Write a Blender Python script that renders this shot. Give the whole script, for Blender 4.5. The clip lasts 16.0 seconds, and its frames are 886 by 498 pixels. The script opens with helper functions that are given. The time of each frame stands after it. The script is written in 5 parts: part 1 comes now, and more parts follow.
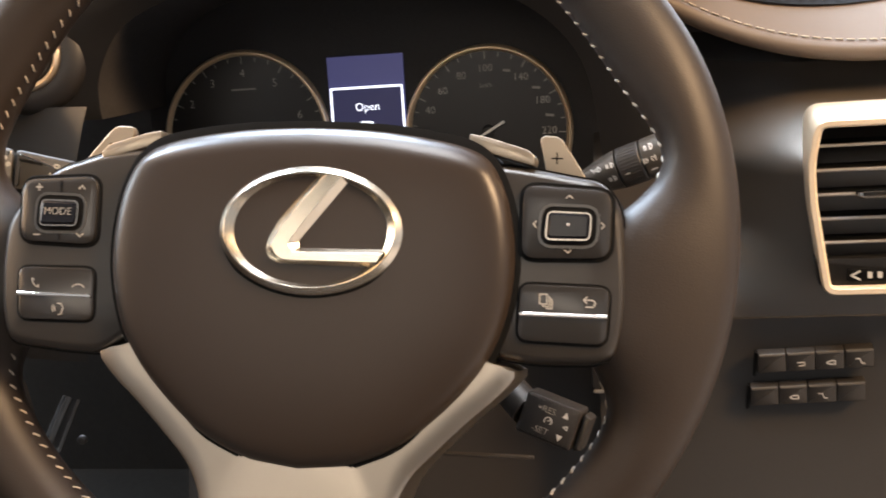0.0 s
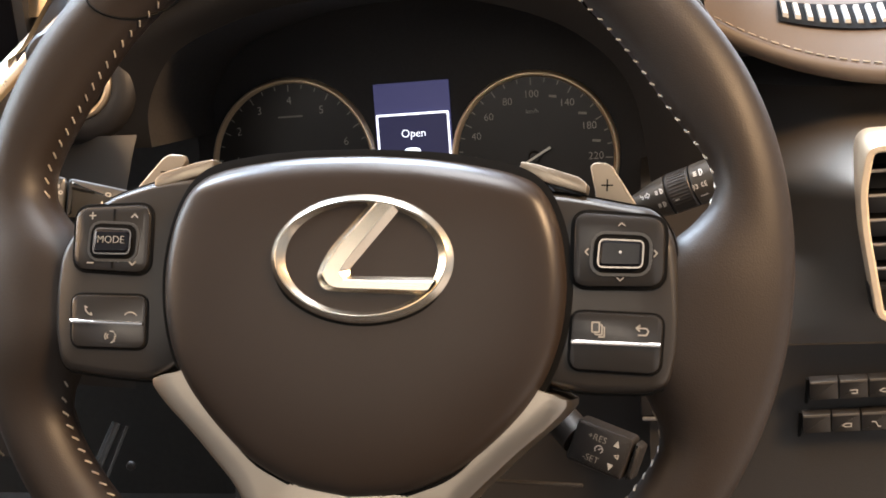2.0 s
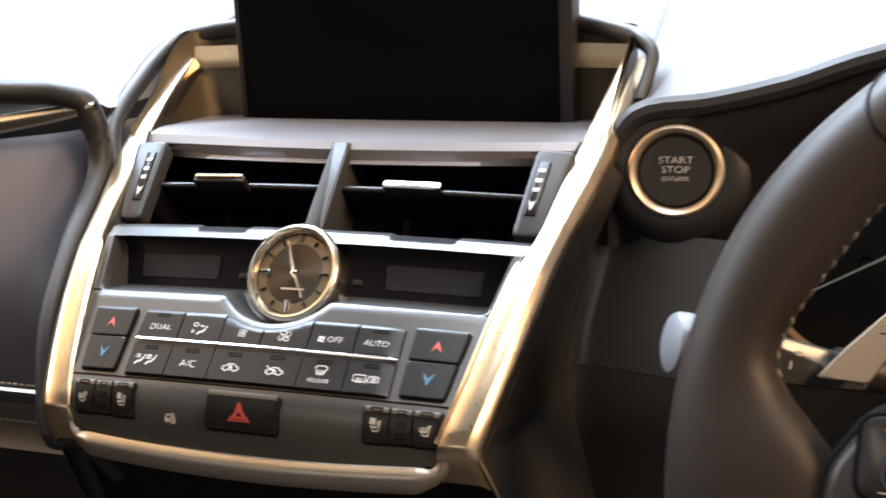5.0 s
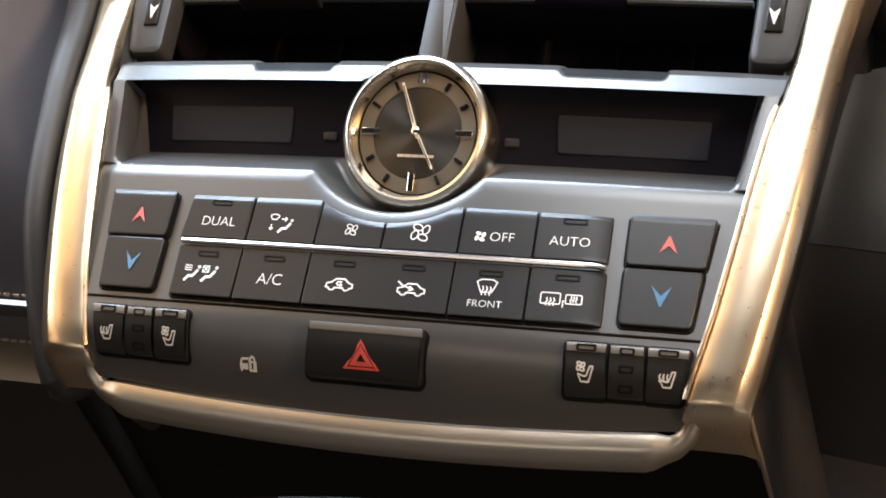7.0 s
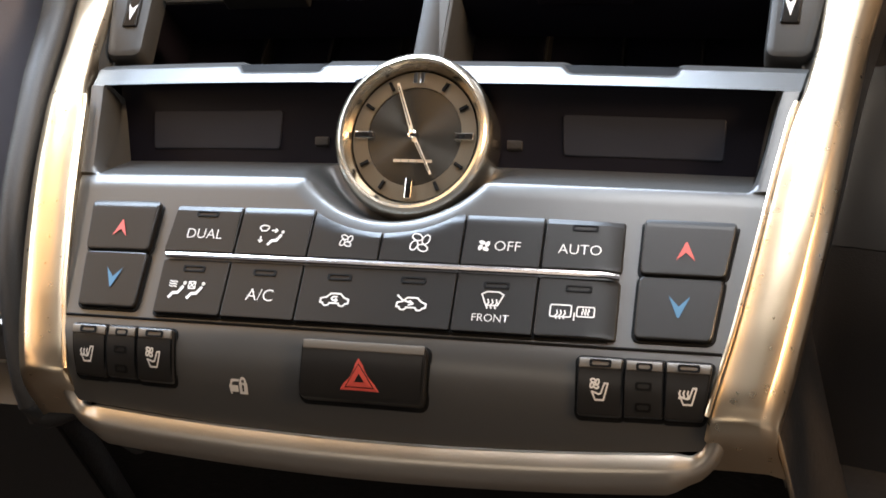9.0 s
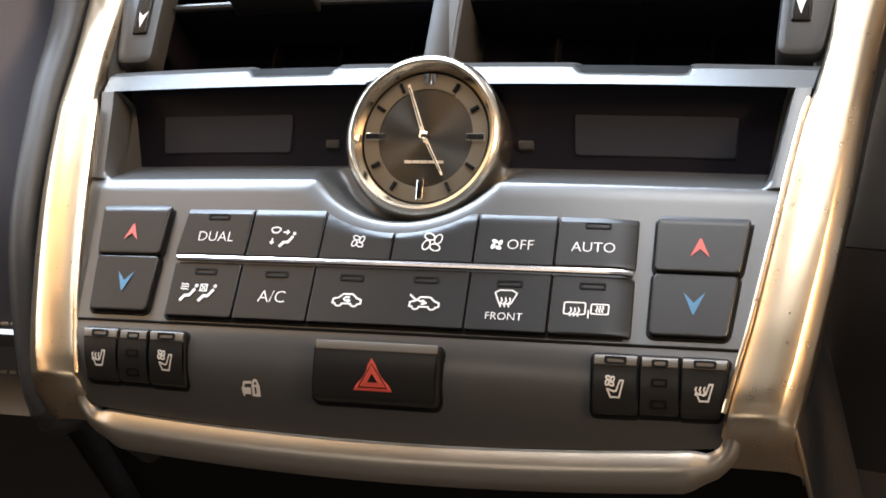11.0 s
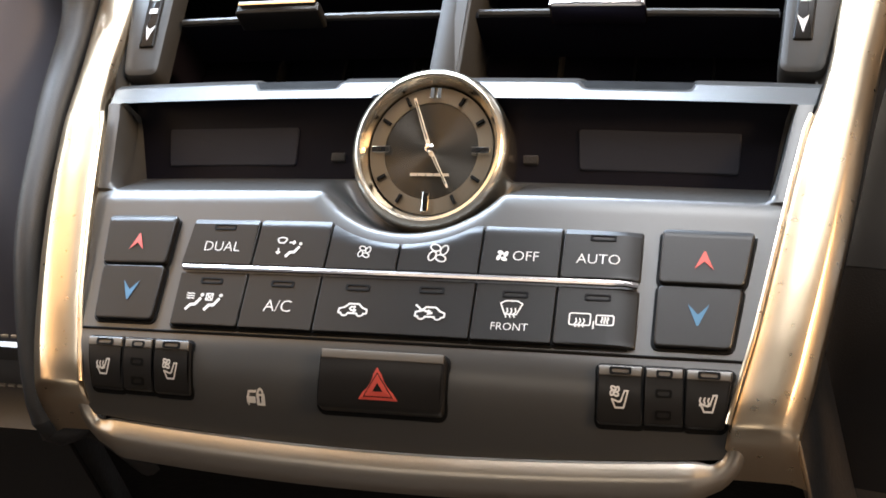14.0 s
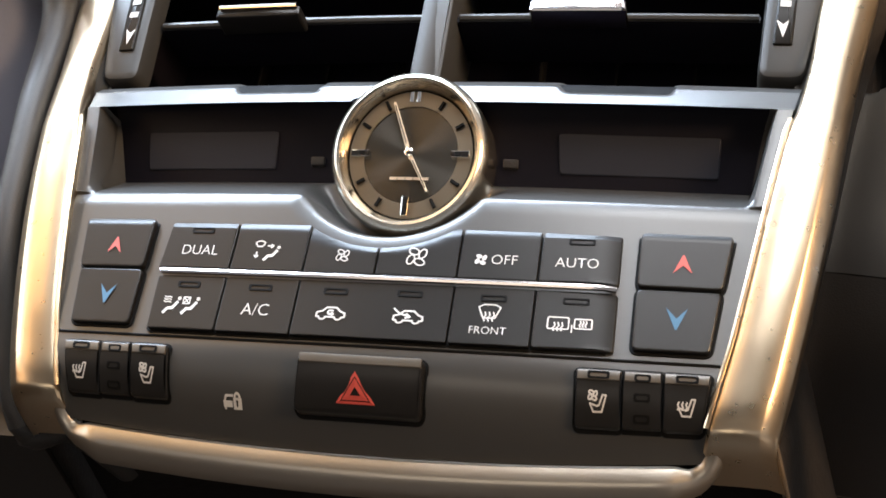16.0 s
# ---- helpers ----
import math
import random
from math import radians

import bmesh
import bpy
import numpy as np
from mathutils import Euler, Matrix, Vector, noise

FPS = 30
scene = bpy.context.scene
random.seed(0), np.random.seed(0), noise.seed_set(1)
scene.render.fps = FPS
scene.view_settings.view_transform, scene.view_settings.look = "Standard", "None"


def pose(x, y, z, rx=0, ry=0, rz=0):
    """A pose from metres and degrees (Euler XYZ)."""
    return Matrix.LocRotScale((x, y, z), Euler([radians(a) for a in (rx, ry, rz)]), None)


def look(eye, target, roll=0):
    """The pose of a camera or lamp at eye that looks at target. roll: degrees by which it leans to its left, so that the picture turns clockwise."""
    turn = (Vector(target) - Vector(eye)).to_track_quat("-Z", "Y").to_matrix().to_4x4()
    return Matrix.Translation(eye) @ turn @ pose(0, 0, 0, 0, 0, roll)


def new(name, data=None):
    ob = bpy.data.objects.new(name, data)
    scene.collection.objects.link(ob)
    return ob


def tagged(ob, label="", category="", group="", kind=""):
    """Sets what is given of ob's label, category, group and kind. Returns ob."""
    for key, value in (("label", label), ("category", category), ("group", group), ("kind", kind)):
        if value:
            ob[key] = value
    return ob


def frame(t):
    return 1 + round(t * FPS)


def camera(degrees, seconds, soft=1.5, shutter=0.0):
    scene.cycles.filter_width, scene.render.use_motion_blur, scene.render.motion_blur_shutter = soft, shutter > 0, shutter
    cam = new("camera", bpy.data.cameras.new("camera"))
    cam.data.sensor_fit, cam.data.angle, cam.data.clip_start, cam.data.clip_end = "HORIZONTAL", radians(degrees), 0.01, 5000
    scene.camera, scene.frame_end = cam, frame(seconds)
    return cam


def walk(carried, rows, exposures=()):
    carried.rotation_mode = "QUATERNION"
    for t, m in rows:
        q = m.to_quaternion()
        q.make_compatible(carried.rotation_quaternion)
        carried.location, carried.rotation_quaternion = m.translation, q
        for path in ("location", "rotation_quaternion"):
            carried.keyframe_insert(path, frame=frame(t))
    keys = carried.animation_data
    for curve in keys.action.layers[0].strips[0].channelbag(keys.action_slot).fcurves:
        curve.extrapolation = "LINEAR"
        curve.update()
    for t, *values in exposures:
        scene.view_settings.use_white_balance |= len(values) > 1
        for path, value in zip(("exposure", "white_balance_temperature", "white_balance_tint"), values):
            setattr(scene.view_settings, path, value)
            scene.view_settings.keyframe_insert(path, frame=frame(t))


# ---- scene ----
cam = camera(40.27, 16.0, soft=1.7, shutter=0.5)
PATH = [
    (0.0, 0.5487, -0.5793, 1.0505, 73.69, 5.28, 10.54),
    (0.5, 0.5438, -0.5792, 1.0519, 74.25, 5.45, 12.17),
    (1.0, 0.5427, -0.5784, 1.0515, 74.50, 5.58, 12.37),
    (1.5, 0.5429, -0.5794, 1.0526, 74.82, 5.69, 12.36),
    (2.0, 0.5432, -0.5789, 1.0527, 74.95, 5.88, 12.25),
    (2.5, 0.5424, -0.5783, 1.0523, 75.05, 5.78, 12.24),
    (3.0, 0.5081, -0.5756, 1.0649, 75.29, 5.48, 12.76),
    (3.5, 0.4615, -0.5849, 1.1187, 74.51, 5.23, 16.95),
    (4.0, 0.3797, -0.5470, 1.1288, 74.37, 4.15, 18.41),
    (4.5, 0.3040, -0.5075, 1.1323, 73.00, 3.67, 19.74),
    (5.0, 0.2450, -0.4854, 1.1329, 72.04, 3.16, 18.51),
    (5.2, 0.2260, -0.4729, 1.1282, 71.18, 3.54, 18.57),
    (7.5, 0.1010, -0.3198, 1.0828, 62.55, 3.91, 14.63),
    (8.0, 0.1009, -0.3179, 1.0815, 62.66, 4.00, 14.61),
    (8.5, 0.1005, -0.3170, 1.0808, 62.87, 4.31, 14.43),
    (11.0, 0.0987, -0.3192, 1.0734, 64.28, 5.20, 14.42),
    (11.5, 0.0963, -0.3199, 1.0724, 64.49, 5.22, 14.26),
    (12.0, 0.0964, -0.3216, 1.0723, 64.84, 5.16, 14.25),
    (12.5, 0.0961, -0.3224, 1.0718, 65.08, 4.98, 14.26),
    (13.0, 0.0954, -0.3224, 1.0707, 65.30, 4.89, 14.22),
    (13.5, 0.0959, -0.3238, 1.0709, 65.49, 4.65, 14.26),
    (14.0, 0.0951, -0.3244, 1.0701, 65.69, 4.48, 14.18),
    (14.5, 0.0949, -0.3240, 1.0699, 65.81, 4.39, 14.08),
    (15.0, 0.0960, -0.3236, 1.0690, 66.07, 4.34, 14.06),
    (15.5, 0.0960, -0.3245, 1.0684, 66.13, 3.96, 13.87),
    (16.0, 0.0976, -0.3234, 1.0676, 66.18, 4.13, 13.78),
]
walk(cam, [(t, pose(x, y, z, rx, ry, rz)) for t, x, y, z, rx, ry, rz in PATH], ((0.0, 1.02), (2.0, 0.98), (3.1, 0.95), (3.6, 0.36), (4.2, 0.18), (5.0, 0.26), (16.0, 0.27)))

# ---------------------------------------------------------------- world and light
world = bpy.data.worlds.new("showroom_air")
scene.world = world
world.use_nodes = True
world.node_tree.nodes["Background"].inputs[0].default_value = (0.85, 0.82, 0.78, 1)
world.node_tree.nodes["Background"].inputs[1].default_value = 0.035


def area(name, eye, target, sx, sy, watts, colour):
    d = bpy.data.lights.new(name, "AREA")
    d.shape, d.size, d.size_y, d.energy, d.color = "RECTANGLE", sx, sy, watts, colour
    ob = new(name, d)
    ob.matrix_world = look(eye, target)
    return ob


area("shop_window", (0.0, 3.9, 2.2), (0.0, 0.0, 1.7), 6.4, 3.3, 250, (0.78, 0.87, 1.0))
# Cool panel added in place of light through the windscreen; lights the ledge.
area("windscreen_stand_in", (-1.05, 1.6, 3.3), (0.0, 0.3, 1.0), 3.0, 0.9, 400, (0.67, 0.81, 1.0))
# Unseen fill added overhead for the shelf and the right bar's reflection.
area("overhead_fill", (0.40, 0.18, 3.4), (0.40, 0.18, 0.0), 1.0, 1.4, 58, (0.96, 0.97, 1.0))
area("ceiling_lamp_left", (-1.9, -0.5, 3.2), (-0.3, -0.1, 1.0), 1.7, 1.9, 22, (1.0, 0.57, 0.20))
# Unseen fill added behind the driver, where no window is built.
area("rear_fill", (-0.4, -3.4, 2.3), (0.3, -0.1, 0.95), 1.6, 0.7, 6, (1.0, 0.84, 0.66))
# Unseen warm fill added on the left to light the wheel.
area("passenger_side_fill", (-2.5, -1.1, 1.85), (0.4, -0.1, 0.95), 1.6, 0.6, 10, (1.0, 0.62, 0.32))
# Cool fill added before the plain west wall for sheen on left-facing parts.
area("west_fill", (-3.9, 0.4, 2.5), (0.1, 0.0, 0.95), 3.0, 1.5, 90, (0.76, 0.89, 1.0))
area("ceiling_lamp_right", (3.0, -0.9, 2.8), (0.4, 0.0, 0.95), 0.8, 0.8, 118, (1.0, 0.65, 0.36))

# ---------------------------------------------------------------- materials


def material(name, colour, rough=0.5, metal=0.0, grain=0.0, scale=400.0, vary=0.12, coat=0.0, sheen=0.0, glow=0.0, wear=25.0, brushed=None, gloss=0.5):
    m = bpy.data.materials.new(name)
    m.use_nodes = True
    nt = m.node_tree
    b = nt.nodes["Principled BSDF"]
    b.inputs["Roughness"].default_value = rough
    b.inputs["Metallic"].default_value = metal
    b.inputs["Specular IOR Level"].default_value = gloss
    b.inputs["Coat Weight"].default_value = coat
    b.inputs["Sheen Weight"].default_value = sheen
    geo = nt.nodes.new("ShaderNodeNewGeometry")
    n1 = nt.nodes.new("ShaderNodeTexNoise")
    n1.inputs["Scale"].default_value = wear
    n1.inputs["Detail"].default_value = 5
    nt.links.new(geo.outputs["Position"], n1.inputs["Vector"])
    mix = nt.nodes.new("ShaderNodeMix")
    mix.data_type = "RGBA"
    mix.inputs[6].default_value = (*[c * (1 - vary) for c in colour], 1)
    mix.inputs[7].default_value = (*[min(1, c * (1 + vary)) for c in colour], 1)
    nt.links.new(n1.outputs[0], mix.inputs[0])
    nt.links.new(mix.outputs[2], b.inputs["Base Color"])
    ramp = nt.nodes.new("ShaderNodeMapRange")
    ramp.inputs[3].default_value, ramp.inputs[4].default_value = max(0.02, rough * 0.85), min(1, rough * 1.15)
    n2 = nt.nodes.new("ShaderNodeTexNoise")
    n2.inputs["Scale"].default_value = scale * 0.35
    nt.links.new(geo.outputs["Position"], n2.inputs["Vector"])
    nt.links.new(n2.outputs[0], ramp.inputs[0])
    nt.links.new(ramp.outputs[0], b.inputs["Roughness"])
    if grain:
        v = nt.nodes.new("ShaderNodeTexVoronoi")
        v.inputs["Scale"].default_value = scale
        src = geo.outputs["Position"]
        if brushed:
            mp = nt.nodes.new("ShaderNodeMapping")
            mp.inputs["Scale"].default_value = brushed
            nt.links.new(src, mp.inputs[0])
            src = mp.outputs[0]
        nt.links.new(src, v.inputs["Vector"])
        bp = nt.nodes.new("ShaderNodeBump")
        bp.inputs["Strength"].default_value = grain
        bp.inputs["Distance"].default_value = 0.0004
        nt.links.new(v.outputs["Distance"], bp.inputs["Height"])
        nt.links.new(bp.outputs[0], b.inputs["Normal"])
    if glow:
        b.inputs["Emission Color"].default_value = (*colour, 1)
        b.inputs["Emission Strength"].default_value = glow
    return m


FASCIA = material("charcoal_soft_plastic", (0.042, 0.042, 0.041), 0.31, 0.0, 0.015, 2500, 0.08, gloss=0.55)
KEY = material("black_key_plastic", (0.0125, 0.0120, 0.0116), 0.30, 0, 0.0, 120, 0.1, gloss=0.22)
SWITCH = material("black_brown_switch_plastic", (0.021, 0.0195, 0.0185), 0.25, 0, 0.0, 120, 0.1, gloss=0.6)
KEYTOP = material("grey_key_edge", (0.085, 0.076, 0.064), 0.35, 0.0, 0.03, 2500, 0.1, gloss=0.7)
GAP = material("black_gap", (0.004, 0.004, 0.004), 0.7, gloss=0.1)
SILVER = material("satin_silver", (0.66, 0.60, 0.50), 0.25, 1.0, 0.02, 900, 0.05, brushed=(1, 6, 6))
BARMETAL = material("satin_champagne_bar", (0.60, 0.485, 0.34), 0.29, 1.0, 0.0, 900, 0.05)
STRIPMETAL = material("dark_chrome", (0.52, 0.48, 0.47), 0.16, 1.0, 0, 400, 0.04)
SPOKEMETAL = material("satin_champagne_metal", (0.50, 0.44, 0.365), 0.33, 1.0, 0.02, 900, 0.06)
CHROME = material("polished_chrome", (0.85, 0.82, 0.78), 0.1, 1.0, 0, 400, 0.03)
LEATHER = material("dark_brown_leather", (0.0205, 0.0146, 0.0108), 0.48, 0, 0.14, 1500, 0.14, 0, 0.0, gloss=0.32)
STALKBROWN = material("dark_grey_brown_stalk_plastic", (0.040, 0.036, 0.031), 0.42, 0, 0.04, 1500, 0.1, gloss=0.4)
HOODBLACK = material("black_brown_hood_face", (0.009, 0.0082, 0.0078), 0.55, 0, 0.08, 1500, 0.1, gloss=0.2)
STALKGREY = material("pale_grey_stalk_plastic", (0.045, 0.044, 0.042), 0.30, 0, 0.03, 1500, 0.1, gloss=0.8)
MODULE = material("grey_brown_switch_panel", (0.022, 0.019, 0.0162), 0.33, 0, 0.03, 2000, 0.08, gloss=0.5)
PADMAT = material("brown_soft_pad", (0.0235, 0.0170, 0.0130), 0.35, 0, 0.05, 1800, 0.1, gloss=0.36)
GREYLEATHER = material("grey_leather", (0.075, 0.068, 0.064), 0.45, 0, 0.12, 1600, 0.12, 0, 0.1)
PAXLEATHER = material("cool_grey_leather", (0.12, 0.122, 0.15), 0.34, 0, 0.08, 1700, 0.06)
SATIN = material("satin_grey_metal", (0.36, 0.34, 0.32), 0.42, 0.7, 0.03, 900, 0.06)
GAUGERING = material("tan_gauge_ring", (0.85, 0.66, 0.44), 0.4, 0.6, 0, 400, 0.1)
KNEE = material("dark_knee_leather", (0.022, 0.0185, 0.016), 0.45, 0, 0.3, 900, 0.12, gloss=0.35)
BAYBLACK = material("matt_black_bay", (0.0055, 0.0050, 0.0085), 0.45, 0, 0, 400, 0.05, gloss=0.12)
SHELFGREY = material("lilac_grey_shelf", (0.17, 0.163, 0.17), 0.38, 0.3, 0.03, 900, 0.06)
LINING = material("gold_brown_lining", (0.17, 0.135, 0.085), 0.42, 0.7, 0.02, 900, 0.08)
KEYRING = material("dark_chrome_ring", (0.30, 0.275, 0.25), 0.2, 1.0, 0, 400, 0.05)
TRIM = material("champagne_trim", (0.42, 0.36, 0.285), 0.34, 0.9, 0.02, 900, 0.06)
# Black put into the colour of the unlit parts below the frame.
FOOTSHADE = material("black_for_foot_shade", (0.007, 0.006, 0.0055), 0.6, 0, 0.2, 900, 0.12, gloss=0.08)
RIDGE = material("dull_tan_piping", (0.22, 0.175, 0.125), 0.45, 0.3)
SATINBAR = material("satin_dark_silver", (0.44, 0.40, 0.34), 0.36, 0.95, 0.03, 900, 0.05, brushed=(1, 6, 6))
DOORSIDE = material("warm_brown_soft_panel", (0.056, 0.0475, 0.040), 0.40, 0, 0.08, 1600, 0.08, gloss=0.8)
VENTGREY = material("charcoal_vent_plastic", (0.034, 0.034, 0.033), 0.42, 0, 0.02, 2500, 0.08, gloss=0.28)
STALKCAP = material("pale_blue_grey_plastic", (0.17, 0.178, 0.20), 0.35)
BEZEL = material("champagne_painted_bezel", (0.80, 0.68, 0.52), 0.35, 0.35, 0, 400, 0.06)
NEEDLE = material("lit_needle", (0.75, 0.70, 0.62), 0.4, glow=0.06)
HOODIN = material("charcoal_hood_lining", (0.022, 0.020, 0.0195), 0.7, 0, 0.1, 1500, 0.1)
PODLOW = material("satin_grey_panel", (0.032, 0.032, 0.032), 0.25, 0, 0.04, 1800, 0.06, gloss=0.95)
TAN = material("tan_leather", (0.098, 0.074, 0.056), 0.5, 0, 0.06, 1600, 0.08)
DASH = material("dash_top_leather", (0.125, 0.125, 0.132), 0.5, 0, 0.06, 1600, 0.08)
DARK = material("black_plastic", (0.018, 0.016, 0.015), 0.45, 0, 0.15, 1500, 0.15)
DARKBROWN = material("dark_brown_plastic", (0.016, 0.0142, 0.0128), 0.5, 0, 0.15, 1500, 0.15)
PIANO = material("gloss_black_glass", (0.004, 0.004, 0.006), 0.2, 0, 0, 400, 0.05, gloss=0.3)
SCREEN = material("matt_black_screen", (0.0025, 0.0025, 0.0035), 0.4, 0, 0, 400, 0.05, gloss=0.06)
LCD = material("unlit_display_glass", (0.021, 0.023, 0.031), 0.42, 0, 0, 400, 0.1, gloss=0.15)
WHITE = material("white_print", (0.52, 0.51, 0.485), 0.5)
DIM = material("grey_print", (0.33, 0.31, 0.275), 0.5)
RED = material("red_print", (0.42, 0.055, 0.04), 0.5)
BLUE = material("blue_print", (0.022, 0.10, 0.18), 0.5)
GAUGEPRINT = material("pale_gauge_print", (0.50, 0.475, 0.43), 0.5)
THREAD = material("cream_thread", (0.42, 0.37, 0.30), 0.7)
DIAL = material("grey_sunray_dial", (0.11, 0.10, 0.085), 0.25, 0.9, 0, 400, 0.1)
DIALRING = material("bronze_dial_ring", (0.24, 0.205, 0.155), 0.35, 0.9, 0, 400, 0.1)
nt = DIAL.node_tree
tan = nt.nodes.new("ShaderNodeTangent")
tan.direction_type, tan.axis = "RADIAL", "Z"
nt.nodes["Principled BSDF"].inputs["Anisotropic"].default_value = 0.85
nt.links.new(tan.outputs[0], nt.nodes["Principled BSDF"].inputs["Tangent"])
GAUGEFACE = material("black_gauge_face", (0.017, 0.015, 0.014), 0.35, 0, 0, 400, 0.1)
GLOW = material("lit_white_display", (0.85, 0.88, 1.0), 0.4, glow=1.2)
GLOWBLUE = material("lit_blue_display", (0.045, 0.045, 0.12), 0.4, glow=0.5)
GLOWDARK = material("lit_dark_display", (0.014, 0.014, 0.04), 0.4, glow=0.8)
WALL = material("showroom_grey_wall", (0.30, 0.28, 0.26), 0.8)
CABIN = material("cabin_lining", (0.035, 0.030, 0.026), 0.85)
PADDLE = material("satin_champagne_paddle", (0.50, 0.41, 0.31), 0.40, 0.9, 0.02, 900, 0.06)
RINGMETAL = material("brushed_ring_metal", (0.62, 0.52, 0.40), 0.42, 0.85, 0, 400, 0.1)

# ---------------------------------------------------------------- mesh helpers


def part(name, bm, mat, parent=None, label="", smooth=True, kind="", sharp=35):
    me = bpy.data.meshes.new(name)
    bmesh.ops.recalc_face_normals(bm, faces=bm.faces)
    bm.to_mesh(me)
    bm.free()
    me.materials.append(mat)
    if smooth:
        me.shade_smooth()
        me.set_sharp_from_angle(angle=radians(sharp))
    ob = new(name, me)
    if parent is not None:
        ob.parent = parent
        ob.matrix_parent_inverse = parent.matrix_world.inverted()
    if label:
        ob["label"] = label
    if kind:
        ob["kind"] = kind
    return ob


def thing(name, at, label, category, group="", kind=""):
    ob = new(name)
    ob.empty_display_size = 0.02
    ob.matrix_world = Matrix.Translation(at)
    return tagged(ob, label, category, group, kind)


def rounded(pts, r, n=4):
    """A polygon with its corners rounded."""
    out = []
    k = len(pts)
    for i in range(k):
        p, a, b = Vector(pts[i]), Vector(pts[i - 1]), Vector(pts[(i + 1) % k])
        da, db = (a - p), (b - p)
        rr = min(r, da.length * 0.48, db.length * 0.48)
        s, e = p + da.normalized() * rr, p + db.normalized() * rr
        for j in range(n + 1):
            t = j / n
            out.append(tuple((s * (1 - t) ** 2 + p * 2 * t * (1 - t) + e * t * t)))
    return out


def inset(pts, d):
    k = len(pts)
    sign = 1 if sum(pts[i - 1][0] * pts[i][1] - pts[i][0] * pts[i - 1][1] for i in range(k)) > 0 else -1
    out = []
    for i in range(k):
        p = Vector(pts[i])
        t = (Vector(pts[(i + 1) % k]) - Vector(pts[i - 1]))
        if t.length < 1e-9:
            out.append(tuple(p))
            continue
        t.normalize()
        out.append((p.x - t.y * d * sign, p.y + t.x * d * sign))
    return out


def rings(levels, f, close=True, bm=None):
    """Rings of 2D points at heights, joined by quads, capped at the end."""
    bm = bm or bmesh.new()
    prev = None
    for pts, h in levels:
        cur = [bm.verts.new(f(a, b, h)) for a, b in pts]
        if prev:
            for i in range(len(cur)):
                bm.faces.new((prev[i - 1], prev[i], cur[i], cur[i - 1]))
        prev = cur
    if close:
        bm.faces.new(prev)
    return bm


def cap(pts, f, top, step, bm):
    """A flat outline cut into strips, so that it follows a curved surface."""
    b2 = bmesh.new()
    b2.faces.new([b2.verts.new((a, b, 0)) for a, b in pts])
    for i, no in ((0, (1, 0, 0)), (1, (0, 1, 0))):
        lo, hi = min(p[i] for p in pts), max(p[i] for p in pts)
        n = max(1, int((hi - lo) / step[i]))
        for k in range(1, n):
            c = lo + (hi - lo) * k / n
            bmesh.ops.bisect_plane(b2, geom=b2.verts[:] + b2.edges[:] + b2.faces[:], plane_co=(c, c, 0), plane_no=no)
    m = {v: bm.verts.new(f(v.co.x, v.co.y, top)) for v in b2.verts}
    for q in b2.faces:
        bm.faces.new([m[v] for v in q.verts])
    b2.free()


def plate(pts, f, top, depth=0.004, bevel=0.0006, bm=None, fine=False):
    levels = [(pts, top - depth), (pts, top - bevel), (inset(pts, bevel * 0.3), top - bevel * 0.3), (inset(pts, bevel), top)]
    if not fine:
        return rings(levels, f, True, bm)
    edge = inset(pts, bevel * 1.5)
    bm = rings(levels + [(edge, top)], f, False, bm)
    cap(edge, f, top, (0.0035, 0.0007), bm)
    return bm


def frame_ring(outer, inner, f, top, depth, bm=None):
    """A flat ring between two outlines with the same number of points."""
    bm = bm or bmesh.new()
    rows = [[bm.verts.new(f(a, b, h)) for a, b in pts] for pts, h in ((outer, top - depth), (outer, top), (inner, top), (inner, top - depth))]
    n = len(outer)
    for r in range(3):
        for i in range(n):
            bm.faces.new((rows[r][i - 1], rows[r][i], rows[r + 1][i], rows[r + 1][i - 1]))
    return bm


def grid(us, vs, f, bm=None):
    bm = bm or bmesh.new()
    g = [[bm.verts.new(f(u, v)) for u in us] for v in vs]
    for j in range(len(vs) - 1):
        for i in range(len(us) - 1):
            bm.faces.new((g[j][i], g[j][i + 1], g[j + 1][i + 1], g[j + 1][i]))
    return bm


def tube(path, radius, n=12, closed=False, bm=None, caps=True, up=(0, 0, 1)):
    """A round bar along points; radius a number or one for each point, or (across, along up)."""
    bm = bm or bmesh.new()
    path = [Vector(p) for p in path]
    k = len(path)
    rows = []
    for i, p in enumerate(path):
        a = path[i - 1] if (i or closed) else p
        b = path[(i + 1) % k] if (i < k - 1 or closed) else p
        t = (b - a).normalized()
        s = t.cross(Vector(up))
        s = s.normalized() if s.length > 1e-6 else t.orthogonal().normalized()
        u = s.cross(t)
        r = radius[i] if isinstance(radius, list) else radius
        ra, rb = r if isinstance(r, tuple) else (r, r)
        rows.append([bm.verts.new(p + s * ra * math.cos(2 * math.pi * j / n) + u * rb * math.sin(2 * math.pi * j / n)) for j in range(n)])
    for i in range(k if closed else k - 1):
        x, y = rows[i], rows[(i + 1) % k]
        for j in range(n):
            bm.faces.new((x[j - 1], x[j], y[j], y[j - 1]))
    if caps and not closed:
        bm.faces.new(rows[0])
        bm.faces.new(rows[-1])
    return bm


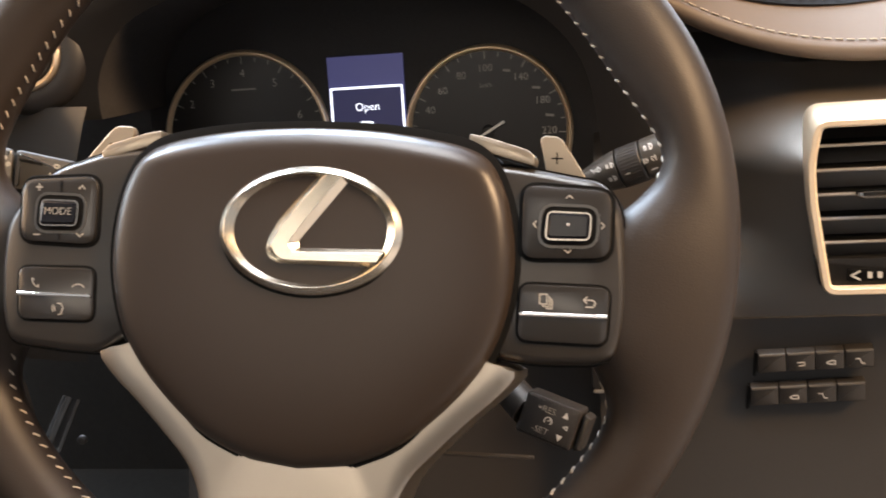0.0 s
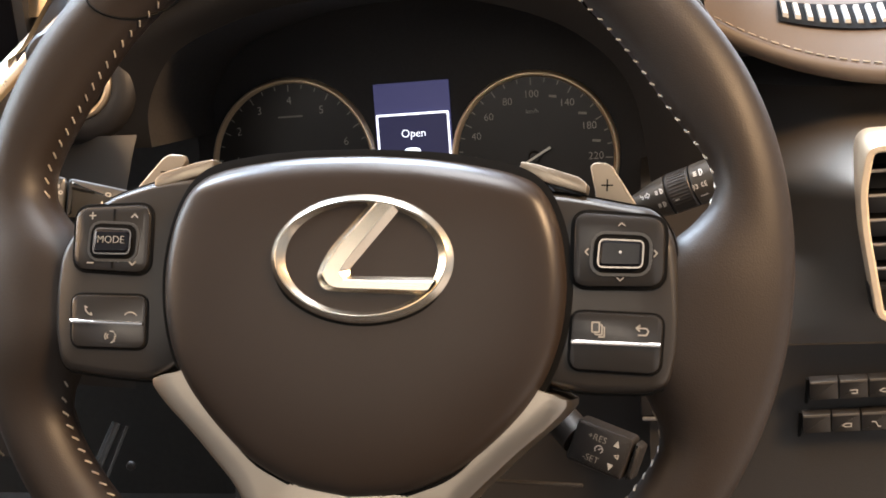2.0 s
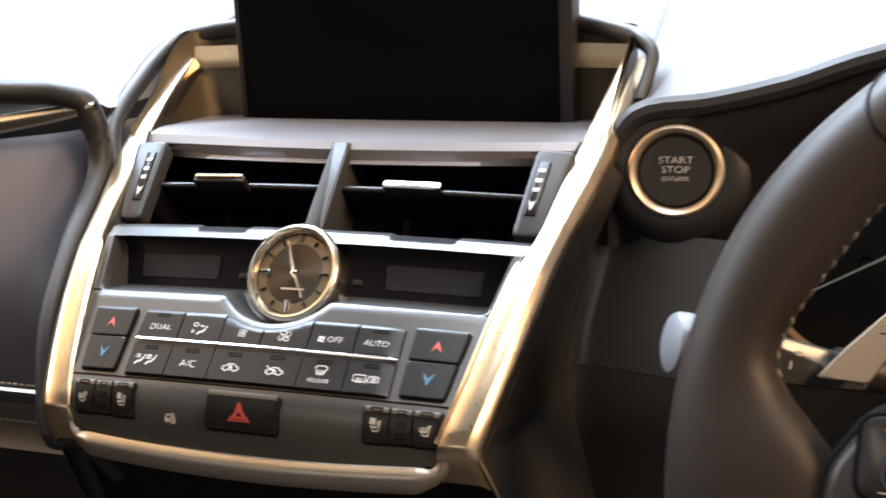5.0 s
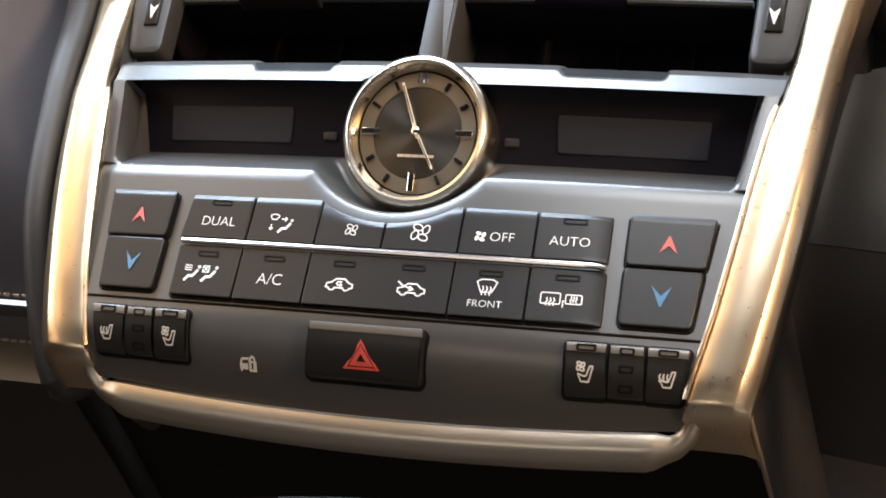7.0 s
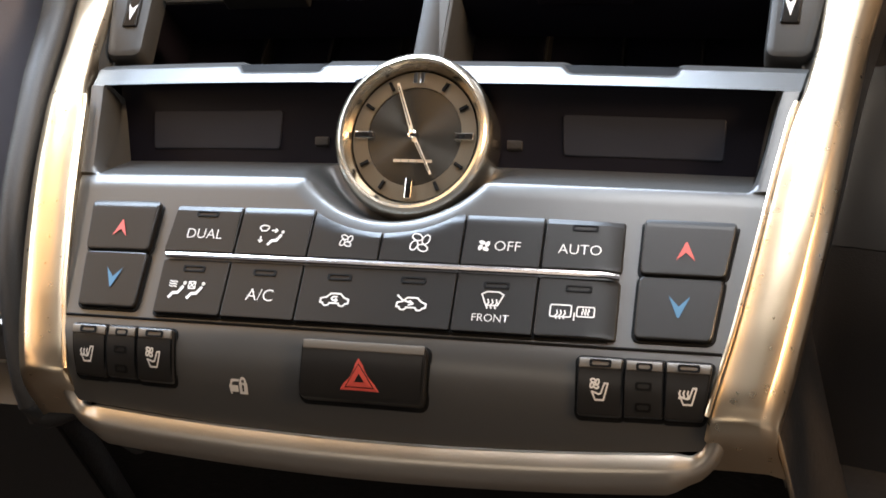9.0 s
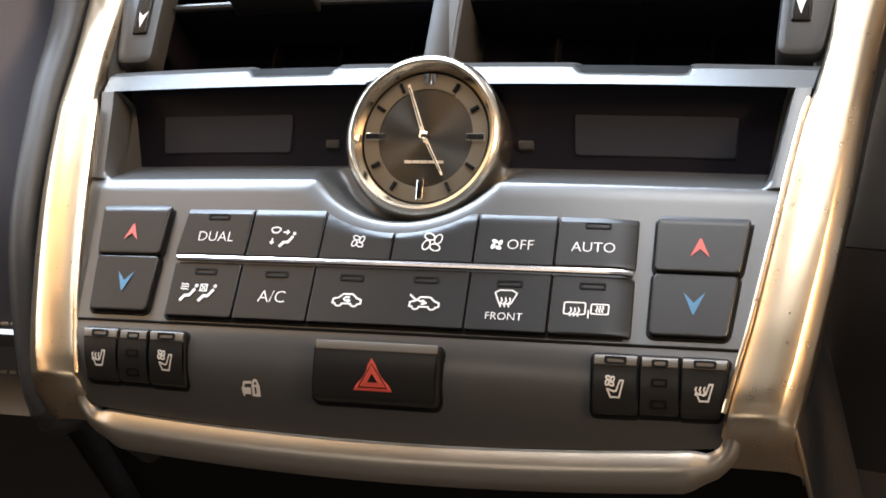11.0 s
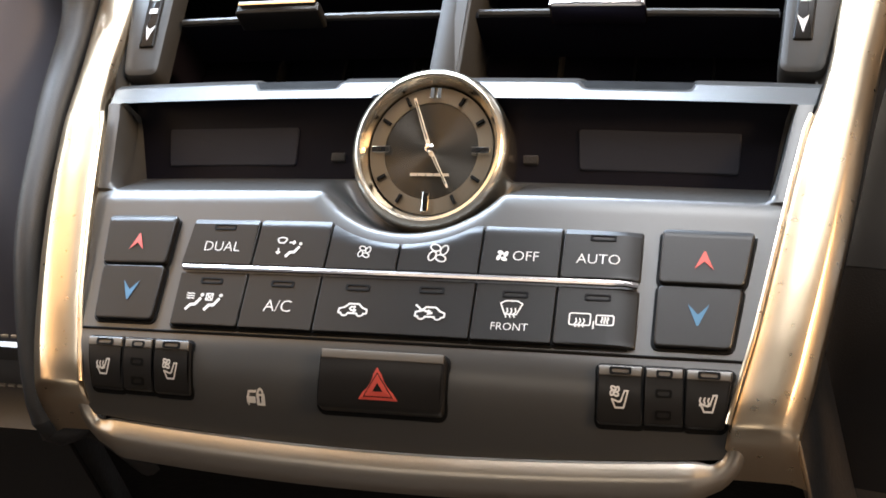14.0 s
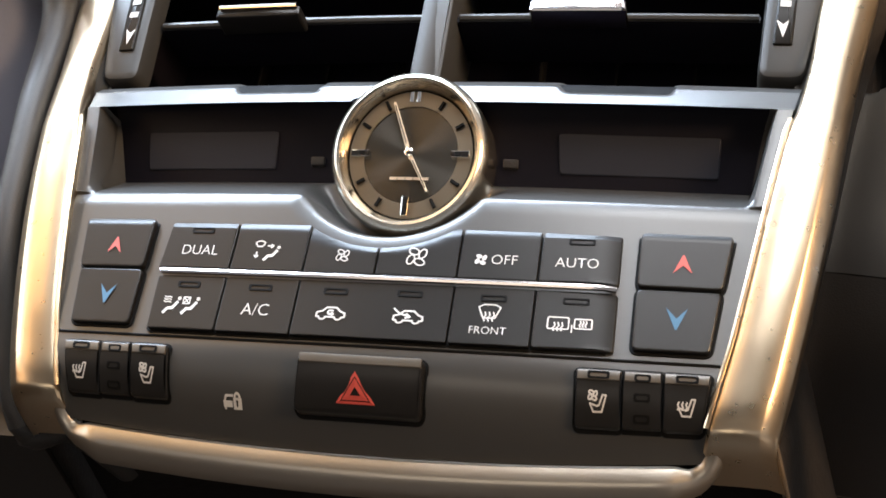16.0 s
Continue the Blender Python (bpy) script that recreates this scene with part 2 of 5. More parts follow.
def box(c, size, m=None, bevel=0.002, bm=None):
    bm = bm or bmesh.new()
    r = bmesh.ops.create_cube(bm, size=1)
    for v in r["verts"]:
        v.co = Vector((v.co.x * size[0], v.co.y * size[1], v.co.z * size[2]))
        v.co = (m @ v.co if m else v.co) + Vector(c)
    if bevel:
        es = list({e for v in r["verts"] for e in v.link_edges})
        bmesh.ops.bevel(bm, geom=es, offset=bevel, segments=2, affect="EDGES", profile=0.6)
    return bm


def strokes(lines, width, f, h, bm=None):
    """Printed lines: flat ribbons along polylines."""
    bm = bm or bmesh.new()
    for line in lines:
        pts = [Vector(p) for p in line]
        for i in range(len(pts) - 1):
            a, b = pts[i], pts[i + 1]
            t = (b - a)
            if t.length < 1e-7:
                continue
            t.normalize()
            a, b = a - t * width * 0.3, b + t * width * 0.3
            n = Vector((-t.y, t.x)) * width / 2
            bm.faces.new([bm.verts.new(f(q.x, q.y, h)) for q in (a + n, a - n, b - n, b + n)])
    return bm


def arc(cx, cy, rx, ry, a0, a1, n=12):
    return [(cx + rx * math.cos(radians(a0 + (a1 - a0) * i / n)), cy + ry * math.sin(radians(a0 + (a1 - a0) * i / n))) for i in range(n + 1)]


def circle(cx, cy, r, n=48, ry=None):
    return arc(cx, cy, r, ry or r, 0, 360 * (n - 1) / n, n - 1)


def word(text, size, f, x, y, h, mat, parent, name="lettering", wide=1.0):
    """Raised print in the built-in font, centred on x, y of a surface."""
    c = bpy.data.curves.new("lettering", "FONT")
    c.offset = -0.012 * size
    c.body, c.size, c.align_x, c.align_y, c.resolution_u = text, size, "CENTER", "CENTER", 3
    ob = bpy.data.objects.new("lettering", c)
    scene.collection.objects.link(ob)
    me = bpy.data.meshes.new_from_object(ob.evaluated_get(bpy.context.evaluated_depsgraph_get()))
    bpy.data.objects.remove(ob)
    bpy.data.curves.remove(c)
    bm = bmesh.new()
    bm.from_mesh(me)
    bpy.data.meshes.remove(me)
    for v in bm.verts:
        v.co = f(x + v.co.x * wide, y + v.co.y, h)
    return part(name, bm, mat, parent, smooth=False)


def lerp(table, v):
    """Piecewise linear rows (v, value...)."""
    if v <= table[0][0]:
        return table[0][1:]
    for a, b in zip(table, table[1:]):
        if v <= b[0]:
            t = (v - a[0]) / (b[0] - a[0])
            return tuple(p + (q - p) * t for p, q in zip(a[1:], b[1:]))
    return table[-1][1:]


def smooth(t):
    t = max(0, min(1, t))
    return t * t * (3 - 2 * t)


def spline(pts, n=6, closed=False):
    """Catmull-Rom through points of any size."""
    out, k = [], len(pts)
    for i in range(k if closed else k - 1):
        p = [Vector(pts[j % k]) if closed else Vector(pts[max(0, min(k - 1, j))]) for j in (i - 1, i, i + 1, i + 2)]
        for s in range(n):
            t = s / n
            out.append(tuple(0.5 * ((2 * p[1]) + (p[2] - p[0]) * t + (2 * p[0] - 5 * p[1] + 4 * p[2] - p[3]) * t * t + (3 * p[1] - p[0] - 3 * p[2] + p[3]) * t ** 3)))
    if not closed:
        out.append(tuple(pts[-1]))
    return out


def lin(a, b, n):
    return [a + (b - a) * i / n for i in range(n + 1)]


# ---------------------------------------------------------------- surfaces that the parts lie on
BO, BV, BN = Vector((0, -0.056, 0.9258)), Vector((0, 0.794, 0.608)), Vector((0, -0.608, 0.794))


def panel(x, v, h):
    """Centre console panel: across, up the slope, out of it; bowed and rolled over below."""
    v2 = v - 0.0022 * (1 - (x / 0.09) ** 2)
    return BO + Vector((x, 0, 0)) + BV * v2 + BN * (h - 0.0016 - 0.7 * x * x - 35 * max(0, -0.009 - v2) ** 2)


def plane_b(x, v, h):
    return BO + Vector((x, 0, 0)) + BV * v + BN * h


WN = Vector((0, -math.cos(radians(20)), math.sin(radians(20))))
WX = Vector((math.cos(radians(4)), 0, -math.sin(radians(4))))
WX = (WX - WN * WX.dot(WN)).normalized()
WV = WN.cross(WX)
WO = Vector((0.3844, -0.0937, 0.9218))


def wheel(u, v, w):
    """Steering wheel: across, up, towards the driver."""
    return WO + WX * u + WV * v + WN * w


def gauge(x, z, h):
    """Instrument face: world x and z, out towards the driver."""
    return Vector((x, 0.2 + 0.15 * (z - 0.94) - h, z))

# ---------------------------------------------------------------- the place around: hall and cabin
def slab(name, c, size, mat, label, category):
    ob = part(name, box(c, size, None, 0), mat, None, label, smooth=False)
    tagged(ob, label, category, kind="structure")
    return ob


slab("floor", (0, 0, -0.03), (9, 9, 0.06), WALL, "grey hall floor under the car", "floor")
slab("ceiling", (0, 0, 4.03), (9.3, 9.3, 0.06), WALL, "plain grey hall ceiling", "ceiling")
slab("wall_north", (0, 4.58, 2.03), (9.3, 0.1, 4.06), WALL, "plain grey hall wall", "wall")
slab("wall_south", (0, -4.58, 2.03), (9.3, 0.1, 4.06), WALL, "plain grey hall wall behind the car", "wall")
slab("wall_east", (4.58, 0, 2.03), (0.1, 9.06, 4.06), WALL, "plain grey hall wall", "wall")
slab("wall_west", (-4.58, 0, 2.03), (0.1, 9.06, 4.06), WALL, "plain grey hall wall", "wall")
slab("cabin_floor", (0.1, -0.5, 0.37), (1.5, 2.4, 0.06), CABIN, "dark carpeted cabin floor", "car floor")
slab("cabin_bulkhead", (0.1, 0.72, 0.66), (1.5, 0.06, 0.52), CABIN, "dark bulkhead behind the dashboard", "bulkhead")
# Out-of-view slabs; their heights and edges are set to block lamp light.
slab("cabin_side", (-0.68, -0.46, 0.76), (0.06, 1.9, 0.72), CABIN, "unseen dark slab at the passenger door, raised to block light", "car door")
slab("cabin_rear", (0.1, -1.75, 0.85), (1.5, 0.08, 0.98), CABIN, "unseen dark slab in place of seat backs, blocking light from behind", "cabin wall")
slab("cabin_roof", (0.1, -0.70, 1.56), (1.5, 0.78, 0.05), CABIN, "unseen dark roof slab, sized to shape the light", "car roof")

# ---------------------------------------------------------------- dashboard
dash = thing("dashboard", (0.1, 0.3, 0.9), "leather-trimmed dashboard of a right-hand-drive car", "dashboard")


POD_EDGE = [(0.10, 1.018), (0.133, 1.012), (0.145, 1.013), (0.18, 1.0185), (0.216, 1.0275), (0.27, 1.0445), (0.37, 1.054), (0.44, 1.047), (0.56, 1.03)]


def dash_top(x, s):
    """From the front edge, which lies on the instrument hood, back to the windscreen."""
    inside = 1 - smooth((abs(x) - 0.127) / 0.015)
    near = smooth((x - 0.115) / 0.03)
    y0 = 0.225 * inside + (0.097 if x > 0 else 0.075) * (1 - inside)
    y = y0 + (0.72 - y0) * s
    z0 = 1.022 + 0.018 * math.exp(-((x - 0.34) / 0.15) ** 2)
    z = 1.022 + 0.035 * s + 0.02 * math.sin(min(1, s * 3) * math.pi / 2) + (z0 - 1.022) * (1 - s)
    return Vector((x, y, z - (z0 - lerp(POD_EDGE, x)[0]) * math.exp(-s / 0.10) * near - 0.010 * (1 - smooth((abs(x) - 0.140) / 0.025)) * math.exp(-s / 0.2)))


part("upper_pad", grid(lin(-0.65, -0.18, 30)[:-1] + lin(-0.18, -0.12, 18)[:-1] + lin(-0.12, 0.12, 10)[:-1] + lin(0.12, 0.18, 18)[:-1] + lin(0.18, 0.56, 44), [(i / 24) ** 1.5 for i in range(25)], dash_top), DASH, dash, "pale-lit grained upper dash pad")


def right_top(x, s):
    edge = 0.951 + 0.034 * max(0, (0.66 - x) / 0.12) ** 2.2
    y = 0.13 + s * 0.5
    z = edge + 0.012 + (0.37 * s if s < 0 else 0.085 * s ** 0.7 + 0.006 * math.sin(s * 9))
    return Vector((0.5435, -0.579, 1.0515)).lerp(Vector((x, y, z)), 1.085)


part("tan_upper_pad", grid(lin(0.535, 0.85, 40), [-0.03, -0.015] + lin(0, 1, 40), right_top), TAN, dash, "tan leather upper pad with a stitched seam")
part("pad_roll", tube([right_top(x, -0.03) + Vector((0, 0.001, -0.005)) for x in lin(0.535, 0.85, 40)], 0.0055, 14), TAN, dash, "rolled tan leather edge")
bm = bmesh.new()
for i in range(52):
    x = 0.54 + i * 0.006
    tube([right_top(x, -0.026) + Vector((0, -0.0004, 0.0006)), right_top(x + 0.004, -0.026) + Vector((0, -0.0004, 0.0006))], 0.0005, 5, bm=bm)
part("pad_stitching", bm, THREAD, dash, "fine cream stitching", kind="stuff")


def lower_face(x, z):
    """Lower panel, a face that leans away below a wide shelf, and the recess under the tan pad."""
    if z < 0.79:
        return Vector((x, 0.125 - 0.10 * smooth((0.80 - z) / 0.35), z))
    y = 0.125 + 0.03 * max(0, 0.885 - z) + 0.080 * smooth((z - 0.878) / 0.056) + 0.05 * smooth((z - 0.930) / 0.012) + 0.05 * smooth((0.625 - x) / 0.09) * smooth((z - 0.795) / 0.05)
    return Vector((x, y, z))


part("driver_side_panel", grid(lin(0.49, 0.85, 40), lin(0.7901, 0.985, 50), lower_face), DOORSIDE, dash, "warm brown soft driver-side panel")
# The darker brown down here stands in for shade on the lower panel.
part("driver_lower_panel", grid(lin(0.49, 0.85, 20), lin(0.48, 0.789, 20), lambda x, z: lower_face(x, z) + Vector((0, 0.003, 0))), DARKBROWN, dash, "lower driver panel, darker brown for its shade")
part("knee_panel", grid(lin(0.20, 0.49, 12), lin(0.40, 0.84, 20), lambda x, z: Vector((x, 0.16 - 0.12 * smooth((0.8 - z) / 0.4), z))), DARK, dash, "black panel under the steering column")

# left (passenger) side: roll, bright strip, padded face, stitching
roll = spline([(-0.64, 0.062, 1.034), (-0.4, 0.054, 1.03), (-0.2, 0.05, 1.026), (-0.157, 0.053, 1.024), (-0.143, 0.057, 1.014), plane_b(-0.1385, 0.12, -0.020), plane_b(-0.130, 0.07, -0.014), plane_b(-0.123, 0.02, -0.016), plane_b(-0.113, -0.025, -0.036), (-0.1065, -0.040, 0.872), (-0.106, -0.015, 0.84)], 6)
part("passenger_roll", tube(roll, [0.0068 - 0.0022 * smooth((i / len(roll) - 0.4) / 0.3) for i in range(len(roll))], 12), DARKBROWN, dash, "dark leather roll along the pad")
strip = spline([(-0.40, 0.058, 0.985), (-0.25, 0.055, 1.0), (-0.17, 0.053, 1.012), (-0.137, 0.054, 1.018)], 6)
part("bright_strip", tube(strip, [(0.003, 0.0012 + 0.006 * smooth(i / 6) * (1 - i / len(strip)) ** 0.6) for i in range(len(strip))], 10), SILVER, dash, "satin gold-toned trim strip")
# Black sheet standing in for the shade between the roll and the pad.
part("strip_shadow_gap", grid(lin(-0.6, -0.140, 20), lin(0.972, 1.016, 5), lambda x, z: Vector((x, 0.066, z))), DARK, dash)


def left_face(s, t):
    # t from the top to the bottom, s from the console outwards
    x0 = -0.122 + 0.012 * t
    z = 1.006 - 0.14 * t - 0.05 * s * (1 - t)
    x = x0 - 0.46 * s
    y = 0.062 - 0.02 * math.sin(t * math.pi) * smooth(s * 8) - 0.045 * t + 0.03 * (1 - smooth(s * 10))
    return Vector((x, y, z))


part("passenger_pad", grid([(i / 40) ** 1.6 for i in range(41)], lin(0, 1, 24), left_face), PAXLEATHER, dash, "grey padded leather passenger face")
under = lambda s, t: left_face(s, 1) + Vector((0, -0.004 + 0.02 * math.sin(t * math.pi), -0.036 * t))
part("passenger_lower_pad", grid([(i / 30) ** 1.6 for i in range(31)], lin(0, 1, 6), under), GREYLEATHER, dash, "dark leather lower roll")
part("glove_box", grid(lin(-0.6, -0.1, 10), lin(0.45, 0.84, 10), lambda x, z: Vector((x, 0.05 + 0.1 * (0.84 - z), z))), DARK, dash, "black glove box front")
bm = bmesh.new()
for row, dz in ((0, 0.004), (1, -0.026)):
    for i in range(46):
        s = 0.012 + i * 0.009
        a = (left_face(s, 0.975) if row == 0 else under(s, 0.72)) + Vector((0, -0.0012, 0))
        b = (left_face(s + 0.0062, 0.975) if row == 0 else under(s + 0.0062, 0.72)) + Vector((0, -0.0012, 0))
        tube([a, b], 0.0007, 5, bm=bm)
part("passenger_stitching", bm, THREAD, dash, "cream double stitching", kind="stuff")

# ---------------------------------------------------------------- centre console
HALF = [(-0.033, 0.0880), (-0.0275, 0.0886), (0.0, 0.0942), (0.027, 0.0994), (0.066, 0.1068), (0.072, 0.1082), (0.09, 0.1120)]
CV = 0.0597


def notch(x):
    return max(smooth((x - x0 + 0.0017) / 0.0034) * smooth((x1 + 0.0010 - x) / 0.0018) for x0, x1 in ((-0.0572, -0.0300), (0.0440, 0.0748)))


def fascia_height(x, v):
    a = abs(x)
    r = math.hypot(x, v - CV)
    rx = 0.942 * lerp(HALF, v)[0]
    side = smooth((a - rx) / 0.0012)
    # rolled edge towards the bay and the clock
    d = min(max(0.0400 - v, a - rx if v > 0.0400 else 0), r - 0.0325)
    h = -40 * max(0, 0.0052 - max(0, d)) ** 2
    if v > 0.0715:
        # ledge over the bay: a sloping band, a crease with two dips, and a flatter top
        e = v - 0.0718
        c = 0.0080 - 0.0036 * notch(x)
        h = -0.0008 - 0.40 * min(e, c) - 0.95 * max(0, e - c)
    # sloping sill below the bay
    h -= min(1.2 * max(0, v - 0.0400), 0.0180) * (1 - smooth((v - 0.0712) / 0.0006)) * (1 - side)
    bowl = smooth((0.0335 - r) / 0.008) if v < 0.0545 else 0
    h = h * (1 - bowl) + bowl * min(h, -0.0165)
    return h


console = thing("center_console", (0, -0.05, 0.86), "charcoal centre console with a satin silver frame", "center console")
us, vs = lin(-1, 1, 200), [-0.0301 + i * 0.0006 for i in range(191)]


def fascia(u, v):
    w = lerp(HALF, v)[0]
    x = u * w
    low = max(v, -0.0275 - 0.0022 * (1 - u * u))
    return panel(x, low, fascia_height(x, v))


bm = grid(us, vs, fascia)
bm.faces.ensure_lookup_table()
# the opening of the bay
open_faces = [bm.faces[j * 200 + i] for j in range(190) for i in range(200) if 0.0541 < vs[j] and vs[j + 1] < 0.0722 and 6 <= i < 194]
open_faces += [q for q in bm.faces if q not in open_faces and q.calc_center_median().z > 0.957 and math.hypot(q.calc_center_median().x, (q.calc_center_median() - BO).dot(BV) - 0.0535) < 0.0242]
bmesh.ops.delete(bm, geom=open_faces, context="FACES")
part("fascia", bm, FASCIA, console, "charcoal soft-touch fascia with a sunken display bay")
# glossy insert in the bay, facing the driver
def bay_floor(v):
    return -0.0215 + 0.45 * (v - 0.0462)


bayf = lambda a, b, h: panel(a, b, bay_floor(b) + h)
bay = rounded([(-0.0968, 0.0462), (0.0968, 0.0462), (0.1008, 0.0762), (-0.1008, 0.0762)], 0.001, 2)


def pierced(bm):
    """Take out what lies inside the clock's barrel."""
    hole = [f for f in bm.faces if math.hypot(f.calc_center_median().x, (f.calc_center_median() - BO).dot(BV) - 0.0535) < 0.0242]
    bmesh.ops.delete(bm, geom=hole, context="FACES")
    return bm


part("display_bay", pierced(grid(lin(-1, 1, 160), lin(0.0530, 0.0815, 30), lambda u, v: panel(u * 0.940 * lerp(HALF, v)[0], v, bay_floor(v)))), BAYBLACK, console, "gloss black display bay")
part("bay_roof", pierced(grid(lin(-1, 1, 160), lin(0, 1, 6), lambda u, t: panel(u * 0.942 * lerp(HALF, 0.0719)[0], 0.0719, -0.0012).lerp(panel(u * 0.942 * lerp(HALF, 0.0815)[0], 0.0815, bay_floor(0.0815)), t))), GAP, console)
for s in (-1, 1):
    part("bay_wall", grid(lin(0.0455, 0.0722, 16), lin(0, 1, 3), lambda v, t: panel(s * 0.942 * lerp(HALF, v)[0], v, fascia_height(s * 0.9421 * lerp(HALF, v)[0], v) * 0.5 - 0.0006).lerp(panel(s * 0.930 * lerp(HALF, v)[0], v, bay_floor(v)), t)), FASCIA, console)
for s in (-1, 1):
    part("climate_display", plate(rounded([(s * 0.066 - 0.0222, 0.0575), (s * 0.066 + 0.0224, 0.0575), (s * 0.066 + 0.0228, 0.0682), (s * 0.066 - 0.0228, 0.0682)], 0.001), bayf, 0.0008, 0.001, 0.0003), LCD, console, "unlit grey temperature display", smooth=False)
    part("bay_sensor", plate(rounded([(s * 0.0296 - 0.0022, CV - 0.0012), (s * 0.0296 + 0.0022, CV - 0.0012), (s * 0.0296 + 0.0022, CV + 0.0012), (s * 0.0296 - 0.0022, CV + 0.0012)], 0.0005), bayf, 0.0012, 0.0015, 0.0003), DARK, console)
# silver side bars and bottom bar
BAR = [(-0.0285, -0.0335, 0.0872, 0.1084), (-0.0274, -0.0262, 0.0874, 0.1072), (-0.0264, -0.0195, 0.0877, 0.1061), (-0.0250, -0.0146, 0.0882, 0.1054), (-0.0225, -0.0113, 0.0888, 0.1056), (-0.0180, -0.0097, 0.0898, 0.1066), (-0.009, -0.0088, 0.0920, 0.1090), (0.0, -0.0078, 0.0943, 0.1108), (0.015, -0.0069, 0.0972, 0.1139), (0.03, -0.0064, 0.1000, 0.1167), (0.045, -0.0064, 0.1027, 0.1192), (0.0655, -0.0073, 0.1067, 0.1223),
       (0.0690, -0.0081, 0.1085, 0.1229), (0.09, -0.0122, 0.1126, 0.1262), (0.105, -0.0150, 0.1142, 0.1291), (0.12, -0.0178, 0.1161, 0.1321), (0.14, -0.0215, 0.1190, 0.1353), (0.16, -0.0255, 0.1212, 0.1374), (0.18, -0.0300, 0.1236, 0.1388), (0.2, -0.0352, 0.1258, 0.1398), (0.222, -0.0420, 0.1275, 0.1405)]


def bar_at(v):
    rows = [lerp(BAR, v + d) for d in (-0.003, -0.0015, 0, 0.0015, 0.003)] if -0.02 < v < 0.215 else [lerp(BAR, v)]
    return tuple(sum(r[i] for r in rows) / len(rows) for i in range(3))


RIDGE_LINE = [(0.1048, -0.0640, 0.9010), (0.1070, -0.0590, 0.889), (0.1107, -0.0470, 0.866), (0.1165, -0.0290, 0.832), (0.1250, -0.0030, 0.780)]


def ridge(side, k):
    """The edge that runs from the foot of a side bar down along the knee pad; k from 0 to 1."""
    p = lerp([(i / 4, *q) for i, q in enumerate(RIDGE_LINE)], k)
    return Vector((side * p[0], p[1], p[2]))


def bar(side):
    """Flat face, softly rounded inner edge, a bevel along the outer one."""
    bm = bmesh.new()
    rows = []
    for v in lin(-0.0285, -0.016, 16) + lin(-0.0145, 0.222, 100):
        h, a, b = bar_at(v)
        sec = [(a, h - 0.010), (a, h - 0.0004), (a + 0.0007, h + 0.0008), (a + 0.0018, h + 0.0013), (a + (b - a) * 0.45, h + 0.0015), (b - 0.0046, h + 0.0011), (b - 0.0038, h + 0.0007), (b - 0.0006, h - 0.0022), (b, h - 0.0032), (b + 0.0002, h - 0.011)]
        rows.append([bm.verts.new(plane_b(side * x, v, q)) for x, q in sec])
    for r, q in zip(rows, rows[1:]):
        for i in range(len(r) - 1):
            bm.faces.new((r[i], r[i + 1], q[i + 1], q[i]))
    return bm


for s in (-1, 1):
    part("side_bar", bar(s), BARMETAL, console, "satin champagne side bar")
    part("bar_inner_edge", tube([plane_b(s * (bar_at(v)[1] - 0.0004), v, bar_at(v)[0] + 0.0010) for v in lin(-0.0215, 0.067, 60)], 0.0007, 8), BARMETAL, console, "rounded inner edge")


UPATH = [(-0.0912, -0.0165), (-0.0890, -0.0235)] + arc(-0.0838, -0.0238, 0.0048, 0.0048, 184, 262, 6) + [(u * 0.0885, -0.0280 - 0.0020 * (1 - u * u)) for u in lin(-0.92, 0.92, 60)] + arc(0.0838, -0.0238, 0.0048, 0.0048, 278, 356, 6) + [(0.0890, -0.0235), (0.0912, -0.0165)]


def bottom_bar(i, k):
    """Runs along the foot of the panel and turns up inside both side bars."""
    sec = [(0.0, -0.010), (0.0003, 0.0003), (-0.0007, 0.0012), (-0.0038, 0.0015), (-0.0056, 0.0008), (-0.0072, -0.0012), (-0.0082, -0.0042), (-0.0086, -0.0075)]
    dv, h = sec[k]
    x, v = UPATH[i]
    a, b = UPATH[max(0, i - 1)], UPATH[min(len(UPATH) - 1, i + 1)]
    t = Vector((b[0] - a[0], b[1] - a[1])).normalized()
    q = smooth((abs(x) - 0.0795) / 0.008)
    return panel(x, v, 0) + (Vector((1, 0, 0)) * t.y - BV * t.x) * -dv * (1 - 0.45 * q) + BN * (h * (1 - 0.4 * q) - 0.001 * q)


part("bottom_bar", grid(list(range(len(UPATH))), list(range(8)), bottom_bar), SATINBAR, console, "satin silver lower bar")


SEAM = [(0.80, 0.1085), (0.8785, 0.1102), (0.904, 0.1122), (0.9413, 0.1203), (0.9594, 0.1263), (0.977, 0.1334), (0.99, 0.138)]


def knee(side):
    """Knee pad from the bar's outer edge and the ridge below it back to the dash."""

    def f(s, t):
        if s < 0.6:
            v = 0.14 - 0.1645 * s / 0.6
            h, a, b = bar_at(v)
            p = plane_b(side * (b + 0.0002), v, h - 0.006)
            z = 0.985 - 0.105 * s / 0.6
            q = Vector((side * (lerp(SEAM, z)[0] - 0.0005), 0.082, z))
        else:
            k = (s - 0.6) / 0.4
            p = ridge(side, k)
            q = Vector((side * 0.1102, 0.082, 0.88)).lerp(Vector((side * 0.14, 0.06, 0.76)), k)
        return p.lerp(q, t) + Vector((side * 0.005 * math.sin(t * math.pi), 0, -0.006 * math.sin(t * math.pi)))
    return grid(lin(0, 1, 50), lin(0, 1, 8), f)


